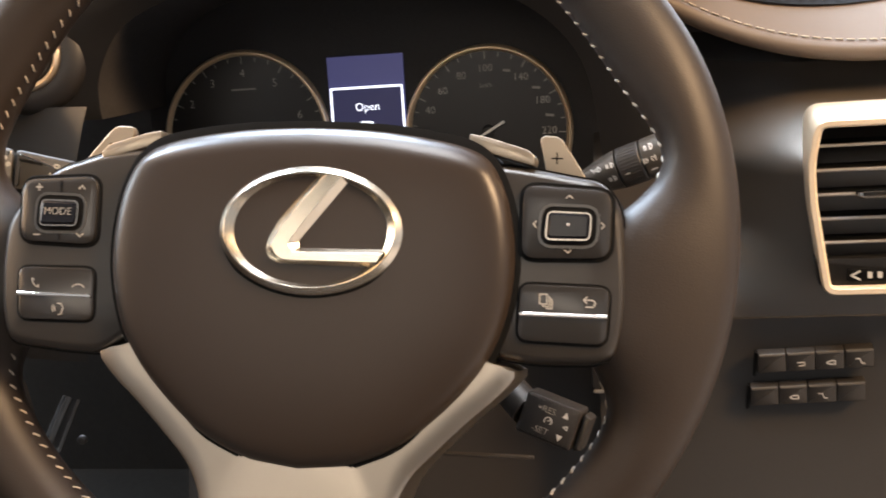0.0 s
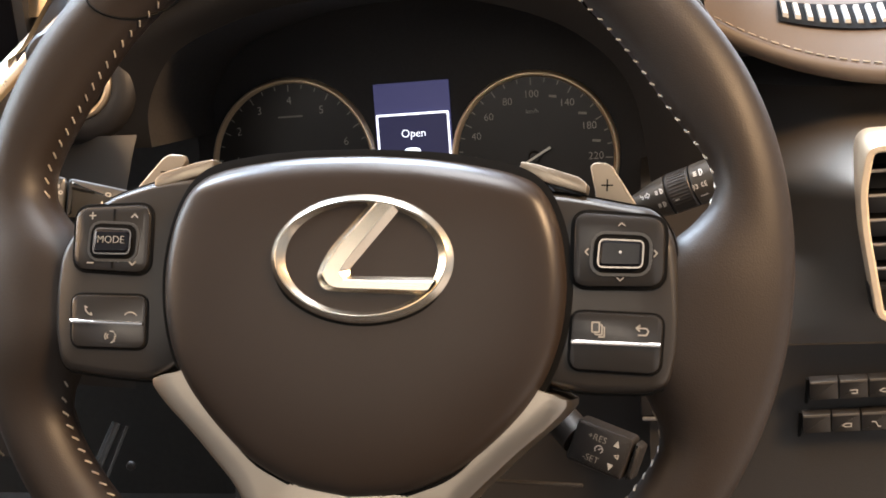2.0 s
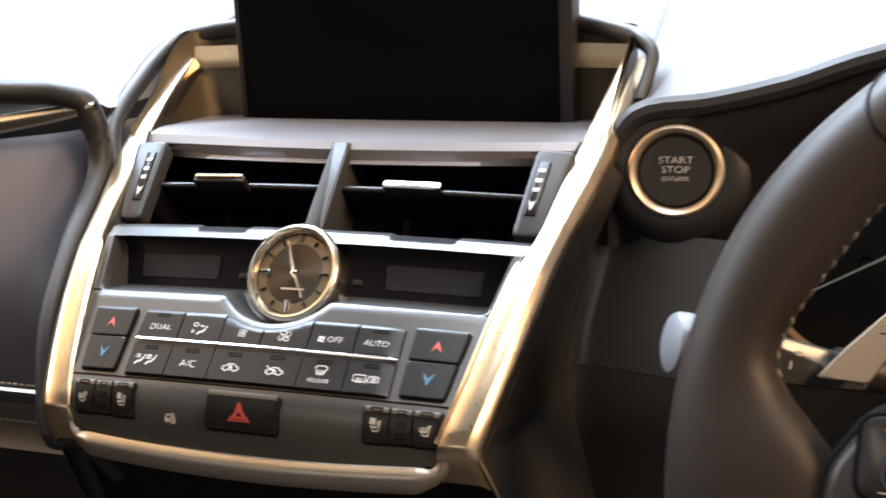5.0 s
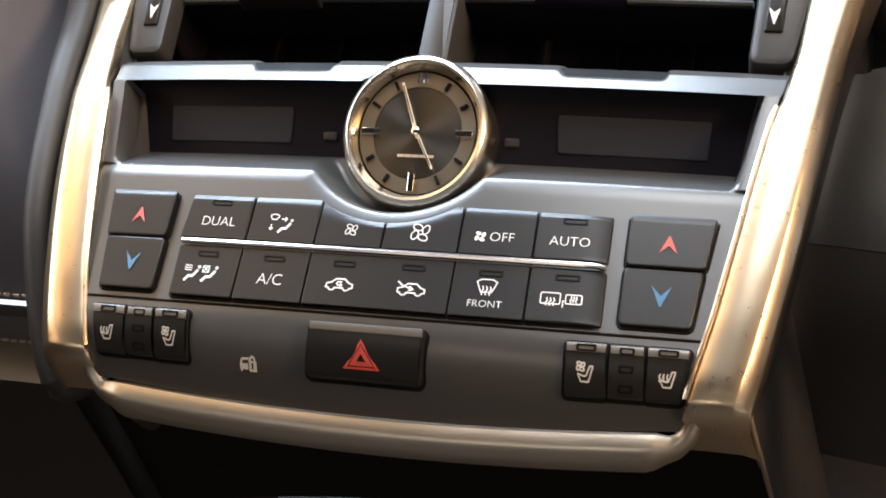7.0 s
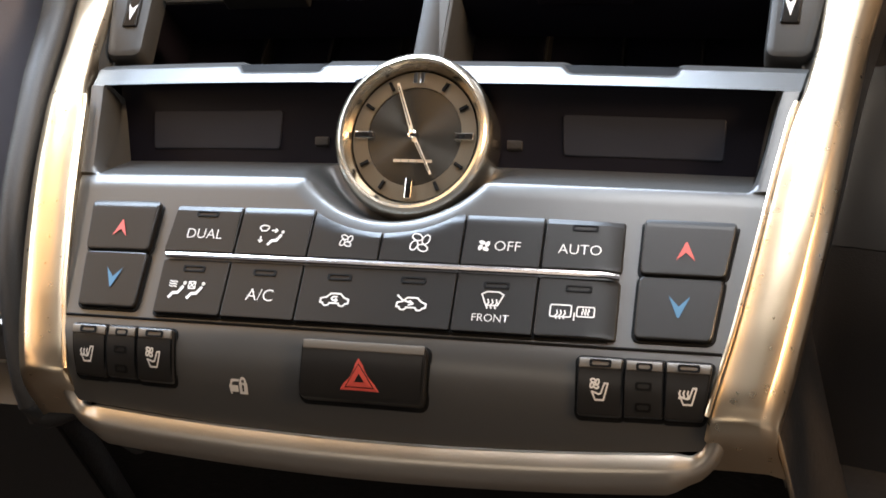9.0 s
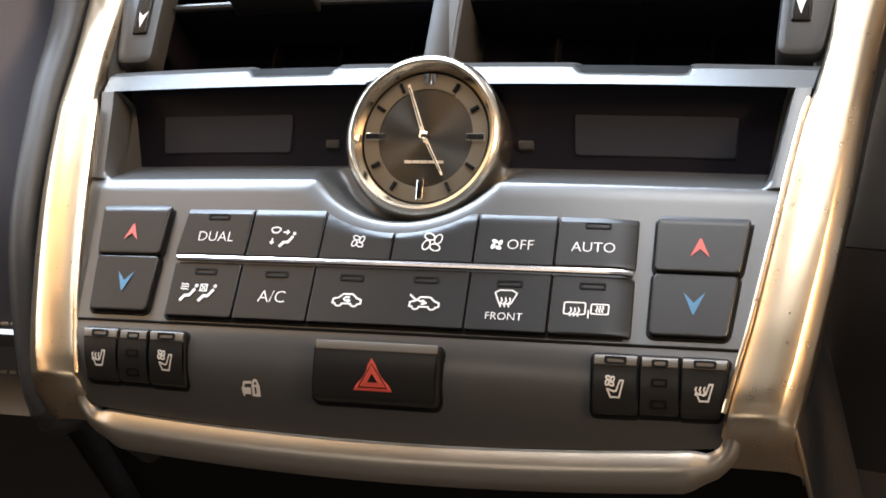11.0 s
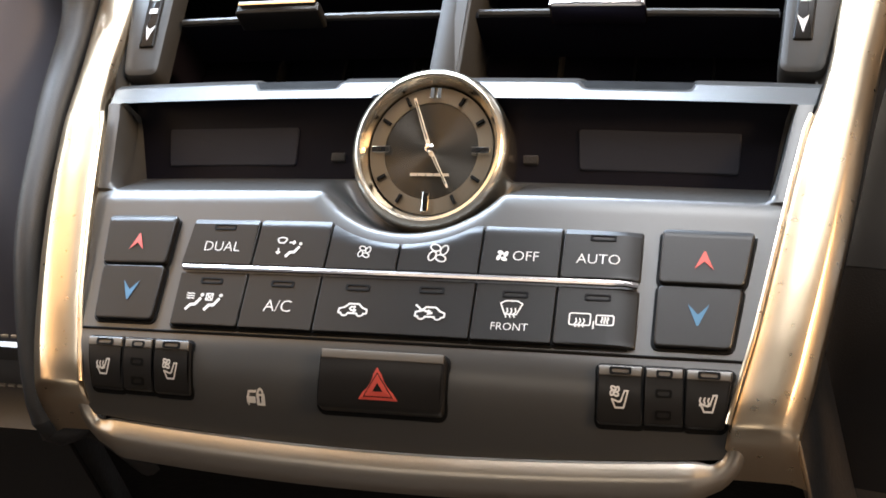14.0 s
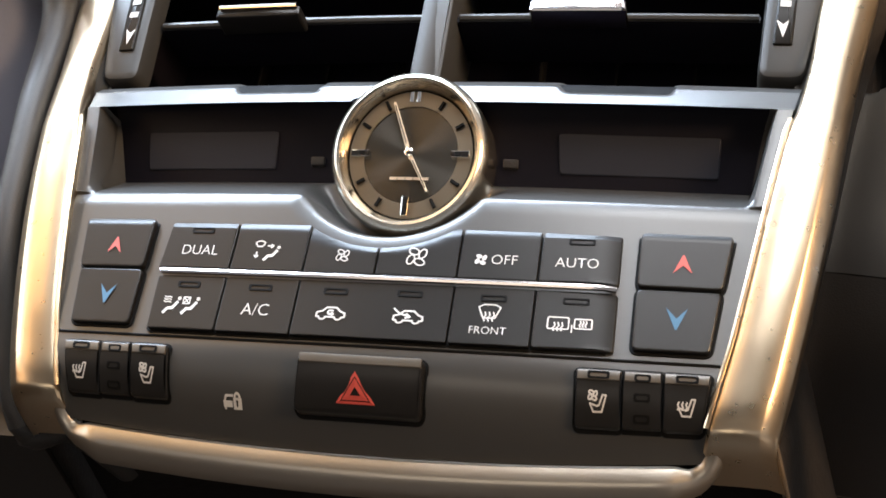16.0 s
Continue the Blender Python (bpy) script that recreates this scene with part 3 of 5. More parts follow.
def apron(s, t):
    """Face under the frame, between the two ridges; its black stands in for shade."""
    k = 8 + round(s * (len(UPATH) - 17))
    p = bottom_bar(k, 6) + Vector((0, 0.0012, 0))
    a, b = ridge(-1, t), ridge(1, t)
    q = a.lerp(b, s) + Vector((0, 0.012 + 0.02 * (1 - (2 * s - 1) ** 2), 0))
    return p.lerp(q, smooth(t / 0.25))


part("lower_apron", grid(lin(0, 1, 40), lin(0, 1, 24), apron), FOOTSHADE, console, "lower face under the silver bar, black for its shade")
for s in (-1, 1):
    part("knee_pad", knee(s), KNEE, console, "dark brown leather knee pad")
    # Left ridge coloured black as if shaded, right one in its tan.
    part("knee_pad_ridge", tube([ridge(s, k) + Vector((0, -0.0003, 0.0003)) for k in lin(0, 1, 16)], 0.0007, 8), RIDGE if s > 0 else FOOTSHADE, console, "thin tan ridge" if s > 0 else "thin ridge, black for the shade on that side")

# ---- keys
GT = 0.0019
R1T, R1B, R2T, R2B = 0.0288, 0.0140, 0.0114, -0.0046


def key(name, pts, mat=KEY, parent=console, top=GT, r=0.0012, label="", f=panel):
    pts = rounded(pts, r)
    part(name + "_gap", plate(inset(pts, -0.0008), f, 0.0004, 0.001, 0.0001, fine=True), GAP, parent, smooth=False)
    return part(name, plate(pts, f, top, 0.004, min(0.0005, r * 0.3), fine=True), mat, parent, label, smooth=True, sharp=18)


def chamfer(side=0, top=R1T):
    """Key surface with a sloping upper edge, and a sloping end on one side."""
    def f(a, b, h):
        d = top - b
        if abs(a) < 0.0345 and top < 0.0292:
            d = min(d, math.hypot(a, b - CV) - 0.0372)
        e = max(0, side * a - 0.0633)
        return panel(a, b, h - 0.42 * max(0, 0.0019 - max(d, 0)) - 0.55 * e)
    return f


def led(k, x, v, w=0.0034, f=panel, top=GT):
    part("indicator_light", frame_ring(rounded([(x - w, v - 0.0009), (x + w, v - 0.0009), (x + w, v + 0.0009), (x - w, v + 0.0009)], 0.0003, 1), rounded([(x - w + 0.0006, v - 0.0005), (x + w - 0.0006, v - 0.0005), (x + w - 0.0006, v + 0.0005), (x - w + 0.0006, v + 0.0005)], 0.0003, 1), f, top + 0.00025, 0.0006), GAP, k, smooth=False)


def printed(k, lines, width_, mat=WHITE, f=panel, h=GT + 0.0002, name="symbol"):
    return part(name, strokes(lines, width_ * 0.8, f, h), mat, k, smooth=False)


def at(lines, cx, cy, s=0.001):
    return [[(cx + x * s, cy + y * s) for x, y in line] for line in lines]


def fan(r):
    out = []
    for i in range(4):
        a = radians(30 + 90 * i)
        q = a + radians(40)
        out.append([(r * (0.56 * math.cos(a) + 0.46 * math.cos(t) * math.cos(q) - 0.30 * math.sin(t) * math.sin(q)), r * (0.56 * math.sin(a) + 0.46 * math.cos(t) * math.sin(q) + 0.30 * math.sin(t) * math.cos(q))) for t in lin(0, 2 * math.pi, 12)])
    return out


SEAT = [[(-2.2, 0.2), (-1.2, -1.8), (1.2, -1.8), (2.4, 2.4)], [(-2.2, 0.2), (-0.2, -0.4), (0.4, -0.2), (1.4, 2.4), (2.4, 2.4)]]
HEAT = [[(-2.0 + 1.1 * i, 0.4), (-1.7 + 1.1 * i, 1.0), (-2.0 + 1.1 * i, 1.6), (-1.7 + 1.1 * i, 2.2)] for i in range(3)]
SITTER = [[(1.35, 1.9), (0.0, 0.0), (-1.5, -0.1), (-2.6, -1.5)]]
HEAD = [arc(1.75, 3.1, 0.34, 0.34, 0, 360, 10), arc(1.75, 3.1, 0.10, 0.10, 0, 360, 6)]
CAR = [[(-4.0, -0.9), (-3.9, 0.3), (-2.4, 0.7), (-1.2, 1.8), (1.5, 1.8), (2.7, 0.7), (4.0, 0.2), (4.0, -0.9), (3.2, -1.1)], arc(2.2, -1.0, 0.95, 0.75, 180, 360, 8), arc(-2.3, -1.0, 0.95, 0.75, 180, 360, 8), [(-1.3, -1.0), (1.2, -1.0)], [(-4.0, -0.9), (-3.2, -1.0)]]
WAVES = [[(x, -1.4), (x - 0.35, -0.5), (x + 0.3, 0.4), (x, 1.4)] for x in (-1.2, 0, 1.2)]

XS = [-0.0632, -0.0416, -0.0197, 0.0008, 0.0233, 0.0446, 0.0657]
row1, row2 = [], []
for i in range(6):
    a, b = XS[i] + 0.0003, XS[i + 1] - 0.0003
    if i in (2, 3):
        # scooped round the clock
        topline = [(x, min(R1T, CV - math.sqrt(max(0, 0.0372 ** 2 - x * x)))) for x in lin(b, a, 10)]
        pts = [(a, R1B), (b, R1B)] + topline
        k = key("climate_key", pts, r=0.0004, f=chamfer())
    else:
        k = key("climate_key", [(a - 0.001 * (i == 0), R1B), (b, R1B), (b, R1T), (a, R1T)], r=0.0005 if 0 < i < 5 else 0.0009, f=chamfer(-1 if i == 0 else 1 if i == 5 else 0))
    row1.append((k, (a + b) / 2))
for a, b in ((0, 1), (1, 2), (2, 4), (4, 5), (5, 6)):
    x0, x1 = XS[a] + 0.0003, XS[b] - 0.0003
    k = key("climate_key", [(x0 + 0.0006 * (a == 0), R2B), (x1, R2B), (x1, R2T), (x0, R2T)], r=0.0009 if a in (0, 5) else 0.0005, f=chamfer(-1 if a == 0 else 1 if a == 5 else 0, 0.02))
    row2.append((k, (x0 + x1) / 2))
part("chrome_strip", tube([panel(x, 0.0127, 0.0022 - 0.4 * max(0, abs(x) - 0.0625)) for x in lin(-0.0622, 0.0648, 40)], 0.00085, 8), STRIPMETAL, console, "bright chrome strip between the key rows")
for i, y in ((0, 0.0215), (5, 0.0210)):
    k, x = row1[i]
    word("DUAL" if i == 0 else "AUTO", 0.0044 if i == 0 else 0.0041, panel, x + (0.0004 if i == 0 else -0.0008), 0.0195, GT + 0.0002, WHITE, k)
    led(k, x, 0.0259)
k, x = row1[1]
printed(k, at(SITTER, x + 0.0012, 0.0184, 0.00085), 0.0010)
printed(k, at(HEAD, x + 0.0012, 0.0184, 0.00085) + at([arc(0, 0, 1.6, 0.8, 200, -20, 8), [(-1.5, -0.3), (-0.8, -1.2), (0.8, -1.2), (1.5, -0.3)]], x - 0.0030, 0.0222, 0.00085) + at([[(-0.9, 0), (0.9, 0)], [(0.3, 0.6), (0.9, 0), (0.3, -0.6)]], x + 0.0002, 0.0214, 0.0009) + at([[(0, 0.9), (0, -0.9)], [(-0.6, -0.3), (0, -0.9), (0.6, -0.3)]], x - 0.0036, 0.0186, 0.0009), 0.0005)
k, x = row1[2]
printed(k, at(fan(2.1), x + 0.0005, 0.0192), 0.0004)
k, x = row1[3]
printed(k, at(fan(3.2), x - 0.0003, 0.0196), 0.00045)
k, x = row1[4]
for petal in at(fan(1.9), x - 0.0048, 0.0195):
    part("symbol", rings([(petal[:-1], GT + 0.0002)], panel), WHITE, k, smooth=False)
word("OFF", 0.0041, panel, x + 0.0014, 0.0195, GT + 0.0002, WHITE, k)
k, x = row2[0]
for dx in (-0.0034, 0.0024):
    printed(k, at(SITTER, x + dx, 0.0014, 0.00095), 0.0011)
    printed(k, at(HEAD, x + dx, 0.0014, 0.00095), 0.0006)
printed(k, at([[(-1.3, y + 0.2), (-0.5, y - 0.15), (0.4, y + 0.1), (1.2, y - 0.2)] for y in (-0.8, 0, 0.8)], x - 0.0053, 0.0040, 0.0009) + at([[(-1.1, -1.1), (1.1, -1.1), (1.1, 1.1), (-1.1, 1.1), (-1.1, -1.1), (1.1, 1.1)], [(-1.1, 1.1), (1.1, -1.1)]], x + 0.0006, 0.0038, 0.0009), 0.00042)
led(k, x, 0.0088)
k, x = row2[1]
word("A/C", 0.0050, panel, x, 0.0018, GT + 0.0002, WHITE, k)
led(k, x, 0.0086)
k, x = row2[2]
printed(k, at(CAR, -0.0090, 0.0018, 0.00098) + at([[(0.7, 0.8), (-0.6, 0.8), (-1.0, 0.2), (-0.6, -0.4), (0.9, -0.4)], [(0.3, 0.1), (0.9, -0.4), (0.3, -0.9)]], -0.0090, 0.0020, 0.00085), 0.00058)
printed(k, at(CAR, 0.0122, 0.0018, 0.00098) + at([[(-3.6, 2.1), (-2.2, 0.9), (0.9, -0.1)], [(-0.1, 0.7), (0.9, -0.1), (-0.3, -0.5)]], 0.0118, 0.0020), 0.00058)
led(k, -0.0088, 0.0084)
led(k, 0.0117, 0.0086)
k, x = row2[3]
word("FRONT", 0.0030, panel, x - 0.0006, -0.0009, GT + 0.0002, WHITE, k)
printed(k, at([[(-3.0, 1.6), (-1.6, 2.4), (1.6, 2.4), (3.0, 1.6), (1.6, -1.6), (-1.6, -1.6), (-3.0, 1.6)]], x - 0.0006, 0.0042, 0.00095) + at(WAVES, x - 0.0006, 0.0031, 0.0009), 0.00045)
led(k, x, 0.0084)
k, x = row2[4]
BOXW = [rounded([(-2.8, -1.7), (2.8, -1.7), (2.8, 1.7), (-2.8, 1.7)], 0.5, 2)]
BOXW[0].append(BOXW[0][0])
printed(k, at(BOXW, x - 0.0040, 0.0023, 0.00095) + at(WAVES, x - 0.0040, 0.0013, 0.00082) + at(BOXW, x + 0.0023, 0.0023, 0.00078) + at(WAVES, x + 0.0023, 0.0023, 0.0006) + at([[(0, 0.9), (0, -1.1)]], x - 0.0005, 0.0010), 0.00045)
led(k, x, 0.0086)
# temperature keys
for s in (-1, 1):
    ot = 0.0012 if s < 0 else 0
    up = [(ot + s * 0.0700, 0.0137), (ot + s * 0.0913, 0.0137), (ot + s * 0.0937, 0.0298), (ot + s * 0.0702, 0.0298)]
    dn = [(ot + s * 0.0698, -0.0037), (ot + s * 0.0888, -0.0037), (ot + s * 0.0911, 0.0132), (ot + s * 0.0700, 0.0132)]
    k = key("temperature_key", up, r=0.0016, top=GT + 0.0004, f=chamfer(0, 0.0298))
    cx = s * 0.0812 + (0.0016 if s < 0 else 0)
    part("arrow", rings([([(cx - 0.0024, 0.0178), (cx, 0.0201), (cx + 0.0024, 0.0178), (cx + 0.0002, 0.0230), (cx - 0.0002, 0.0230)], GT + 0.0007)], panel), RED, k, "red upward arrow", smooth=False)
    k = key("temperature_key", dn, r=0.0016)
    cx = s * 0.0797 + (0.0016 if s < 0 else 0.0006)
    part("arrow", rings([([(cx - 0.0027, 0.0081), (cx, 0.0052), (cx + 0.0027, 0.0081), (cx + 0.0002, 0.0021), (cx - 0.0002, 0.0021)], GT + 0.0003)], panel), BLUE, k, "blue downward arrow", smooth=False)
# seam and lower row
part("panel_seam", tube([panel(x, -0.0062, 0.0001) for x in lin(-0.0915, 0.0915, 60)], 0.0004, 6), GAP, console)
for s in (-1, 1):
    o = 0.0026 if s < 0 else 0.0004
    e = [s * q + o for q in ((0.0562, 0.0678, 0.0776, 0.0893) if s > 0 else (0.0566, 0.0682, 0.0778, 0.0900))]
    for i, kind_ in ((0, "fan"), (2, "heat")):
        a, b = e[i] + s * 0.0002, e[i + 1] - s * 0.0002
        tip = s * 0.0018 * (i == 2)
        k = key("seat_key", [(a, -0.0222), (b - tip, -0.0222), (b, -0.0094), (a, -0.0094)], r=0.0010)
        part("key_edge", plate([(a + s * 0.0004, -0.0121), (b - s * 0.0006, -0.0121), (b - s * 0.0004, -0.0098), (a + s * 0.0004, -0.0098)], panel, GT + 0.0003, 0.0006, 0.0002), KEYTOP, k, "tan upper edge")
        c = (a + b) / 2
        led(k, c, -0.0110, 0.0027, top=GT + 0.0003)
        printed(k, at(SEAT, c, -0.0176, 0.00085) + (at(HEAT, c - 0.0003, -0.0182, 0.0009) if kind_ == "heat" else at(fan(1.3), c - 0.0012, -0.0157)), 0.0005)
    k = key("seat_level_lamp", [(e[1] + s * 0.0002, -0.0220), (e[2] - s * 0.0002, -0.0220), (e[2] - s * 0.0002, -0.0094), (e[1] + s * 0.0002, -0.0094)], r=0.0004)
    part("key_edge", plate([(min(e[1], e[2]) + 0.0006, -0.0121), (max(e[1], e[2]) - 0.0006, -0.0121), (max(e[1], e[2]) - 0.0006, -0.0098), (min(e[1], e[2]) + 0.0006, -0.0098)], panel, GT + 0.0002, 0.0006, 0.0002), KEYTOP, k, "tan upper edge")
    for v in (-0.0112, -0.0157, -0.0202):
        led(k, (e[1] + e[2]) / 2, v, 0.0020)
hz = [(-0.0168, -0.0229), (0.0176, -0.0229), (0.0186, -0.0098), (-0.0152, -0.0098)]
k = key("hazard_key", hz, r=0.0018, top=0.0034, label="black hazard key with a red triangle")
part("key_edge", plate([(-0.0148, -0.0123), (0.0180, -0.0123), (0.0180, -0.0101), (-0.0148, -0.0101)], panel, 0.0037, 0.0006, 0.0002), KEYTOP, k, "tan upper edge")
hx = 0.0006
tri = [(hx - 0.0056, -0.0211), (hx + 0.0056, -0.0211), (hx, -0.0137)]
tc = (hx, -0.0186)
near = lambda q: [(tc[0] + (a - tc[0]) * q, tc[1] + (b - tc[1]) * q) for a, b in tri]
part("triangle", frame_ring(near(0.95), near(0.74), panel, 0.0037, 0.0004), RED, k, "red outline triangle", smooth=False)
part("triangle", frame_ring(near(0.64), near(0.26), panel, 0.0037, 0.0004), RED, k, "red inner triangle", smooth=False)
LX, LV = -0.0345, -0.0212
sec = part("security_symbol", strokes(at([[(-3.2, -0.2), (-2.6, 1.4), (0.0, 1.5)], [(-3.5, -0.3), (-0.5, -0.3)], arc(1.6, 0.8, 0.95, 1.35, 0, 180, 8)], LX - 0.0003, LV, 0.00078), 0.00055, panel, 0.0004), WHITE, console, "printed car and padlock symbol", smooth=False)
for a, b, c, d in ((-3.6, -1.7, -0.3, -0.5), (-3.3, -2.3, -2.7, -1.7), (0.1, -2.2, 3.2, 0.9)):
    part("security_symbol", rings([([(LX - 0.0003 + p * 0.00078, LV + q * 0.00078) for p, q in ((a, b), (c, b), (c, d), (a, d))], 0.0004)], panel), WHITE, sec, smooth=False)
part("keyhole", strokes(at([[(1.6, -0.1), (1.6, -1.4)], [(1.4, -0.1), (1.8, -0.1)]], LX - 0.0003, LV, 0.00078), 0.00045, panel, 0.0006), GAP, sec, smooth=False)

# ---------------------------------------------------------------- clock
clock = thing("analog_clock", plane_b(0, 0.0575, -0.0125), "round analogue clock with a champagne metal bezel", "clock")


def clockf(a, b, h):
    t = radians(13)
    return plane_b(0.0022 + a * 0.935, 0.0546 + b * 0.985 * math.cos(t) - h * math.sin(t), -0.0078 + h * math.cos(t) + b * math.sin(t))


def lathe(profile, f, n=64, close=True, c=(0, 0)):
    return rings([(circle(c[0], c[1], r, n), h) for r, h in profile], f, close)


part("bezel", lathe([(0.0250, -0.010), (0.0250, 0.0010), (0.0246, 0.0028), (0.0236, 0.0043), (0.0226, 0.0048), (0.0217, 0.0046), (0.0207, 0.0026), (0.0200, 0.0004), (0.0198, -0.0004)], clockf, close=False), SILVER, clock, "champagne satin bezel")
dialob = part("dial", lathe([(0.0197, -0.001), (0.0197, 0.0003), (0.0002, 0.0003)], lambda a, b, h: Vector((a, b, h))), DIAL, clock, "grey sunray dial")
o_, x_, y_ = clockf(0, 0, 0), clockf(1, 0, 0) - clockf(0, 0, 0), clockf(0, 1, 0) - clockf(0, 0, 0)
dialob.matrix_parent_inverse = clock.matrix_world.inverted()
dialob.matrix_basis = Matrix.Translation(o_) @ Matrix((x_, y_, x_.cross(y_))).transposed().to_4x4()
part("chapter_ring", frame_ring(circle(0, 0, 0.0196), circle(0, 0, 0.0150), clockf, 0.0007, 0.0005), DIALRING, clock, "bronze chapter ring")
for i in range(12):
    a = radians(30 * i)
    r0, r1 = (0.0158, 0.0186) if i % 3 else ((0.0130, 0.0188) if i else (0.0160, 0.0192))
    t, n = Vector((math.sin(a), math.cos(a))), Vector((math.cos(a), -math.sin(a)))
    wd = 0.0005 if i % 3 else (0.0010 if i else 0.0007)
    pts = [tuple(t * r0 - n * wd), tuple(t * r0 + n * wd), tuple(t * r1 + n * wd), tuple(t * r1 - n * wd)]
    for dn in ((-0.0011, 0.0011) if i == 0 else (0,)):
        part("hour_mark", plate([(p + n.x * dn, q + n.y * dn) for p, q in pts], clockf, 0.0016, 0.001, 0.0002), CHROME if i % 3 == 0 else GAP, clock, smooth=False)
        if i % 3 == 0 and i:
            part("hour_inlay", plate([tuple(t * (r0 + 0.0014) - n * 0.0006), tuple(t * (r0 + 0.0014) + n * 0.0006), tuple(t * (r0 + 0.0030) + n * 0.0006), tuple(t * (r0 + 0.0030) - n * 0.0006)], clockf, 0.0018, 0.0006, 0.0001), GAP, clock, smooth=False)
for ang, ln, wd in ((-22, 0.0168, 0.00065), (150, 0.0135, 0.00055)):
    t = Vector((math.sin(radians(ang)), math.cos(radians(ang))))
    n = Vector((t.y, -t.x))
    part("hand", plate([tuple(t * -0.002 - n * wd), tuple(t * -0.002 + n * wd), tuple(t * ln + n * wd * 0.6), tuple(t * ln - n * wd * 0.6)], clockf, 0.0024, 0.0005, 0.0001), BEZEL, clock, "slim polished hand", smooth=False)
    part("hand_groove", strokes([[tuple(t * 0.003), tuple(t * (ln - 0.0012))]], 0.00035, clockf, 0.0026), GAP, clock, smooth=False)
part("hand_hub", lathe([(0.0013, 0.001), (0.0013, 0.0028), (0.0006, 0.0031)], clockf, 20), CHROME, clock)
part("maker_mark", strokes([[(-0.0056 + i * 0.0025, -0.0074), (-0.0038 + i * 0.0025, -0.0074)] for i in range(5)], 0.0009, clockf, 0.0006), RINGMETAL, clock, "small bronze bars", smooth=False)

# ---------------------------------------------------------------- centre vents
vents = thing("center_air_vents", plane_b(0, 0.114, -0.015), "pair of dark centre air vents with silver tabs", "air vent")


def vf(x, v, h):
    return plane_b(x, v, -0.0160 + h - 0.25 * x * x)


part("vent_box", rings([([(-0.112, 0.081), (0.112, 0.081), (0.119, 0.140), (-0.119, 0.140)], -0.001), ([(-0.110, 0.081), (0.110, 0.081), (0.114, 0.139), (-0.114, 0.139)], -0.05)], vf), BAYBLACK, vents, "black vent duct", smooth=False)
for s in (-1, 1):
    pts = [(s * 0.0978, 0.0872), (s * 0.1110, 0.0872), (s * 0.1205, 0.1385), (s * 0.1012, 0.1385)]
    part("vent_frame", plate(rounded(pts, 0.004), vf, 0.0035, 0.009, 0.0022), VENTGREY, vents, "charcoal side frame")
    w = [(s * 0.1020, 0.0985), (s * 0.1075, 0.0985), (s * 0.1100, 0.1300), (s * 0.1045, 0.1300)]
    tw = part("thumbwheel", plate(rounded(w, 0.0004, 1), vf, 0.0044, 0.004, 0.0006), KEY, vents, "black ribbed thumbwheel")
    cx = s * 0.1048
    part("wheel_mark", rings([([(cx - 0.0018, 0.1070), (cx, 0.1052), (cx + 0.0018, 0.1070), (cx, 0.1005)], 0.0047)], vf), WHITE, tw, "white arrow", smooth=False)
    for v, wd in ((0.1130, 0.0015), (0.1185, 0.0015), (0.1245, 0.0017)):
        c2 = s * (0.1048 + (v - 0.1035) * 0.075)
        part("wheel_mark", rings([([(c2 - wd, v - 0.0011), (c2 + wd, v - 0.0011), (c2 + wd, v + 0.0011), (c2 - wd, v + 0.0011)], 0.0047)], vf), WHITE, tw, smooth=False)
    part("blade", plate([(s * 0.005, 0.1123), (s * 0.0985, 0.1123), (s * 0.0985, 0.1150), (s * 0.005, 0.1150)], vf, -0.004, 0.02, 0.0004), BAYBLACK, vents, "horizontal vent blade")
    part("blade_edge", tube([vf(x * s, 0.1137, -0.0034) for x in lin(0.006, 0.098, 10)], 0.0013, 8), VENTGREY, vents, "rounded grey blade edge")
    tx = 0.0445 if s > 0 else -0.0600
    tab = part("tab", plate(rounded([(tx - 0.0150, 0.1098), (tx + 0.0150, 0.1098), (tx + 0.0145, 0.1140), (tx - 0.0145, 0.1140)], 0.0012), vf, 0.0050, 0.009, 0.0012), KEY if s < 0 else STRIPMETAL, vents, "black sliding tab" if s < 0 else "silver sliding tab")
    part("tab_edge", tube([vf(tx + q, 0.1138 if s < 0 else 0.1100, 0.0050) for q in lin(-0.0135, 0.0135, 8)], (0.0016, 0.0008), 8), CHROME, tab, "chrome tab edge")
    for i in range(3):
        x = s * (0.026 + 0.026 * i)
        part("vane", plate([(x - 0.0006, 0.0925), (x + 0.0006, 0.0925), (x + 0.0006, 0.137), (x - 0.0006, 0.137)], vf, -0.042, 0.007, 0.0002), GAP, vents, smooth=False)
def cheek(side):
    """Concave fill between a vent's side frame and the side bar."""
    def f(v, t):
        h, a, b = bar_at(v)
        p = plane_b(side * (a + 0.0006), v, h - 0.0006)
        q = vf(side * (0.1085 + 0.185 * max(0, v - 0.0872)), v, -0.0005)
        return p.lerp(q, t) - BN * 0.0030 * math.sin(t * math.pi)
    return grid(lin(0.0735, 0.150, 30), lin(0, 1, 8), f)


for s in (-1, 1):
    part("vent_cheek", cheek(s), FASCIA, vents, "charcoal cheek beside the bar")
part("divider", plate(rounded([(-0.0052, 0.0830), (0.0052, 0.0830), (0.0050, 0.1385), (-0.0050, 0.1385)], 0.001), vf, 0.003, 0.03, 0.0015), VENTGREY, vents, "charcoal divider between the vents")

# ---------------------------------------------------------------- shelf, screen and hood
shelf = thing("screen_shelf", (0, 0.1, 0.99), "satin grey shelf below the screen", "shelf")
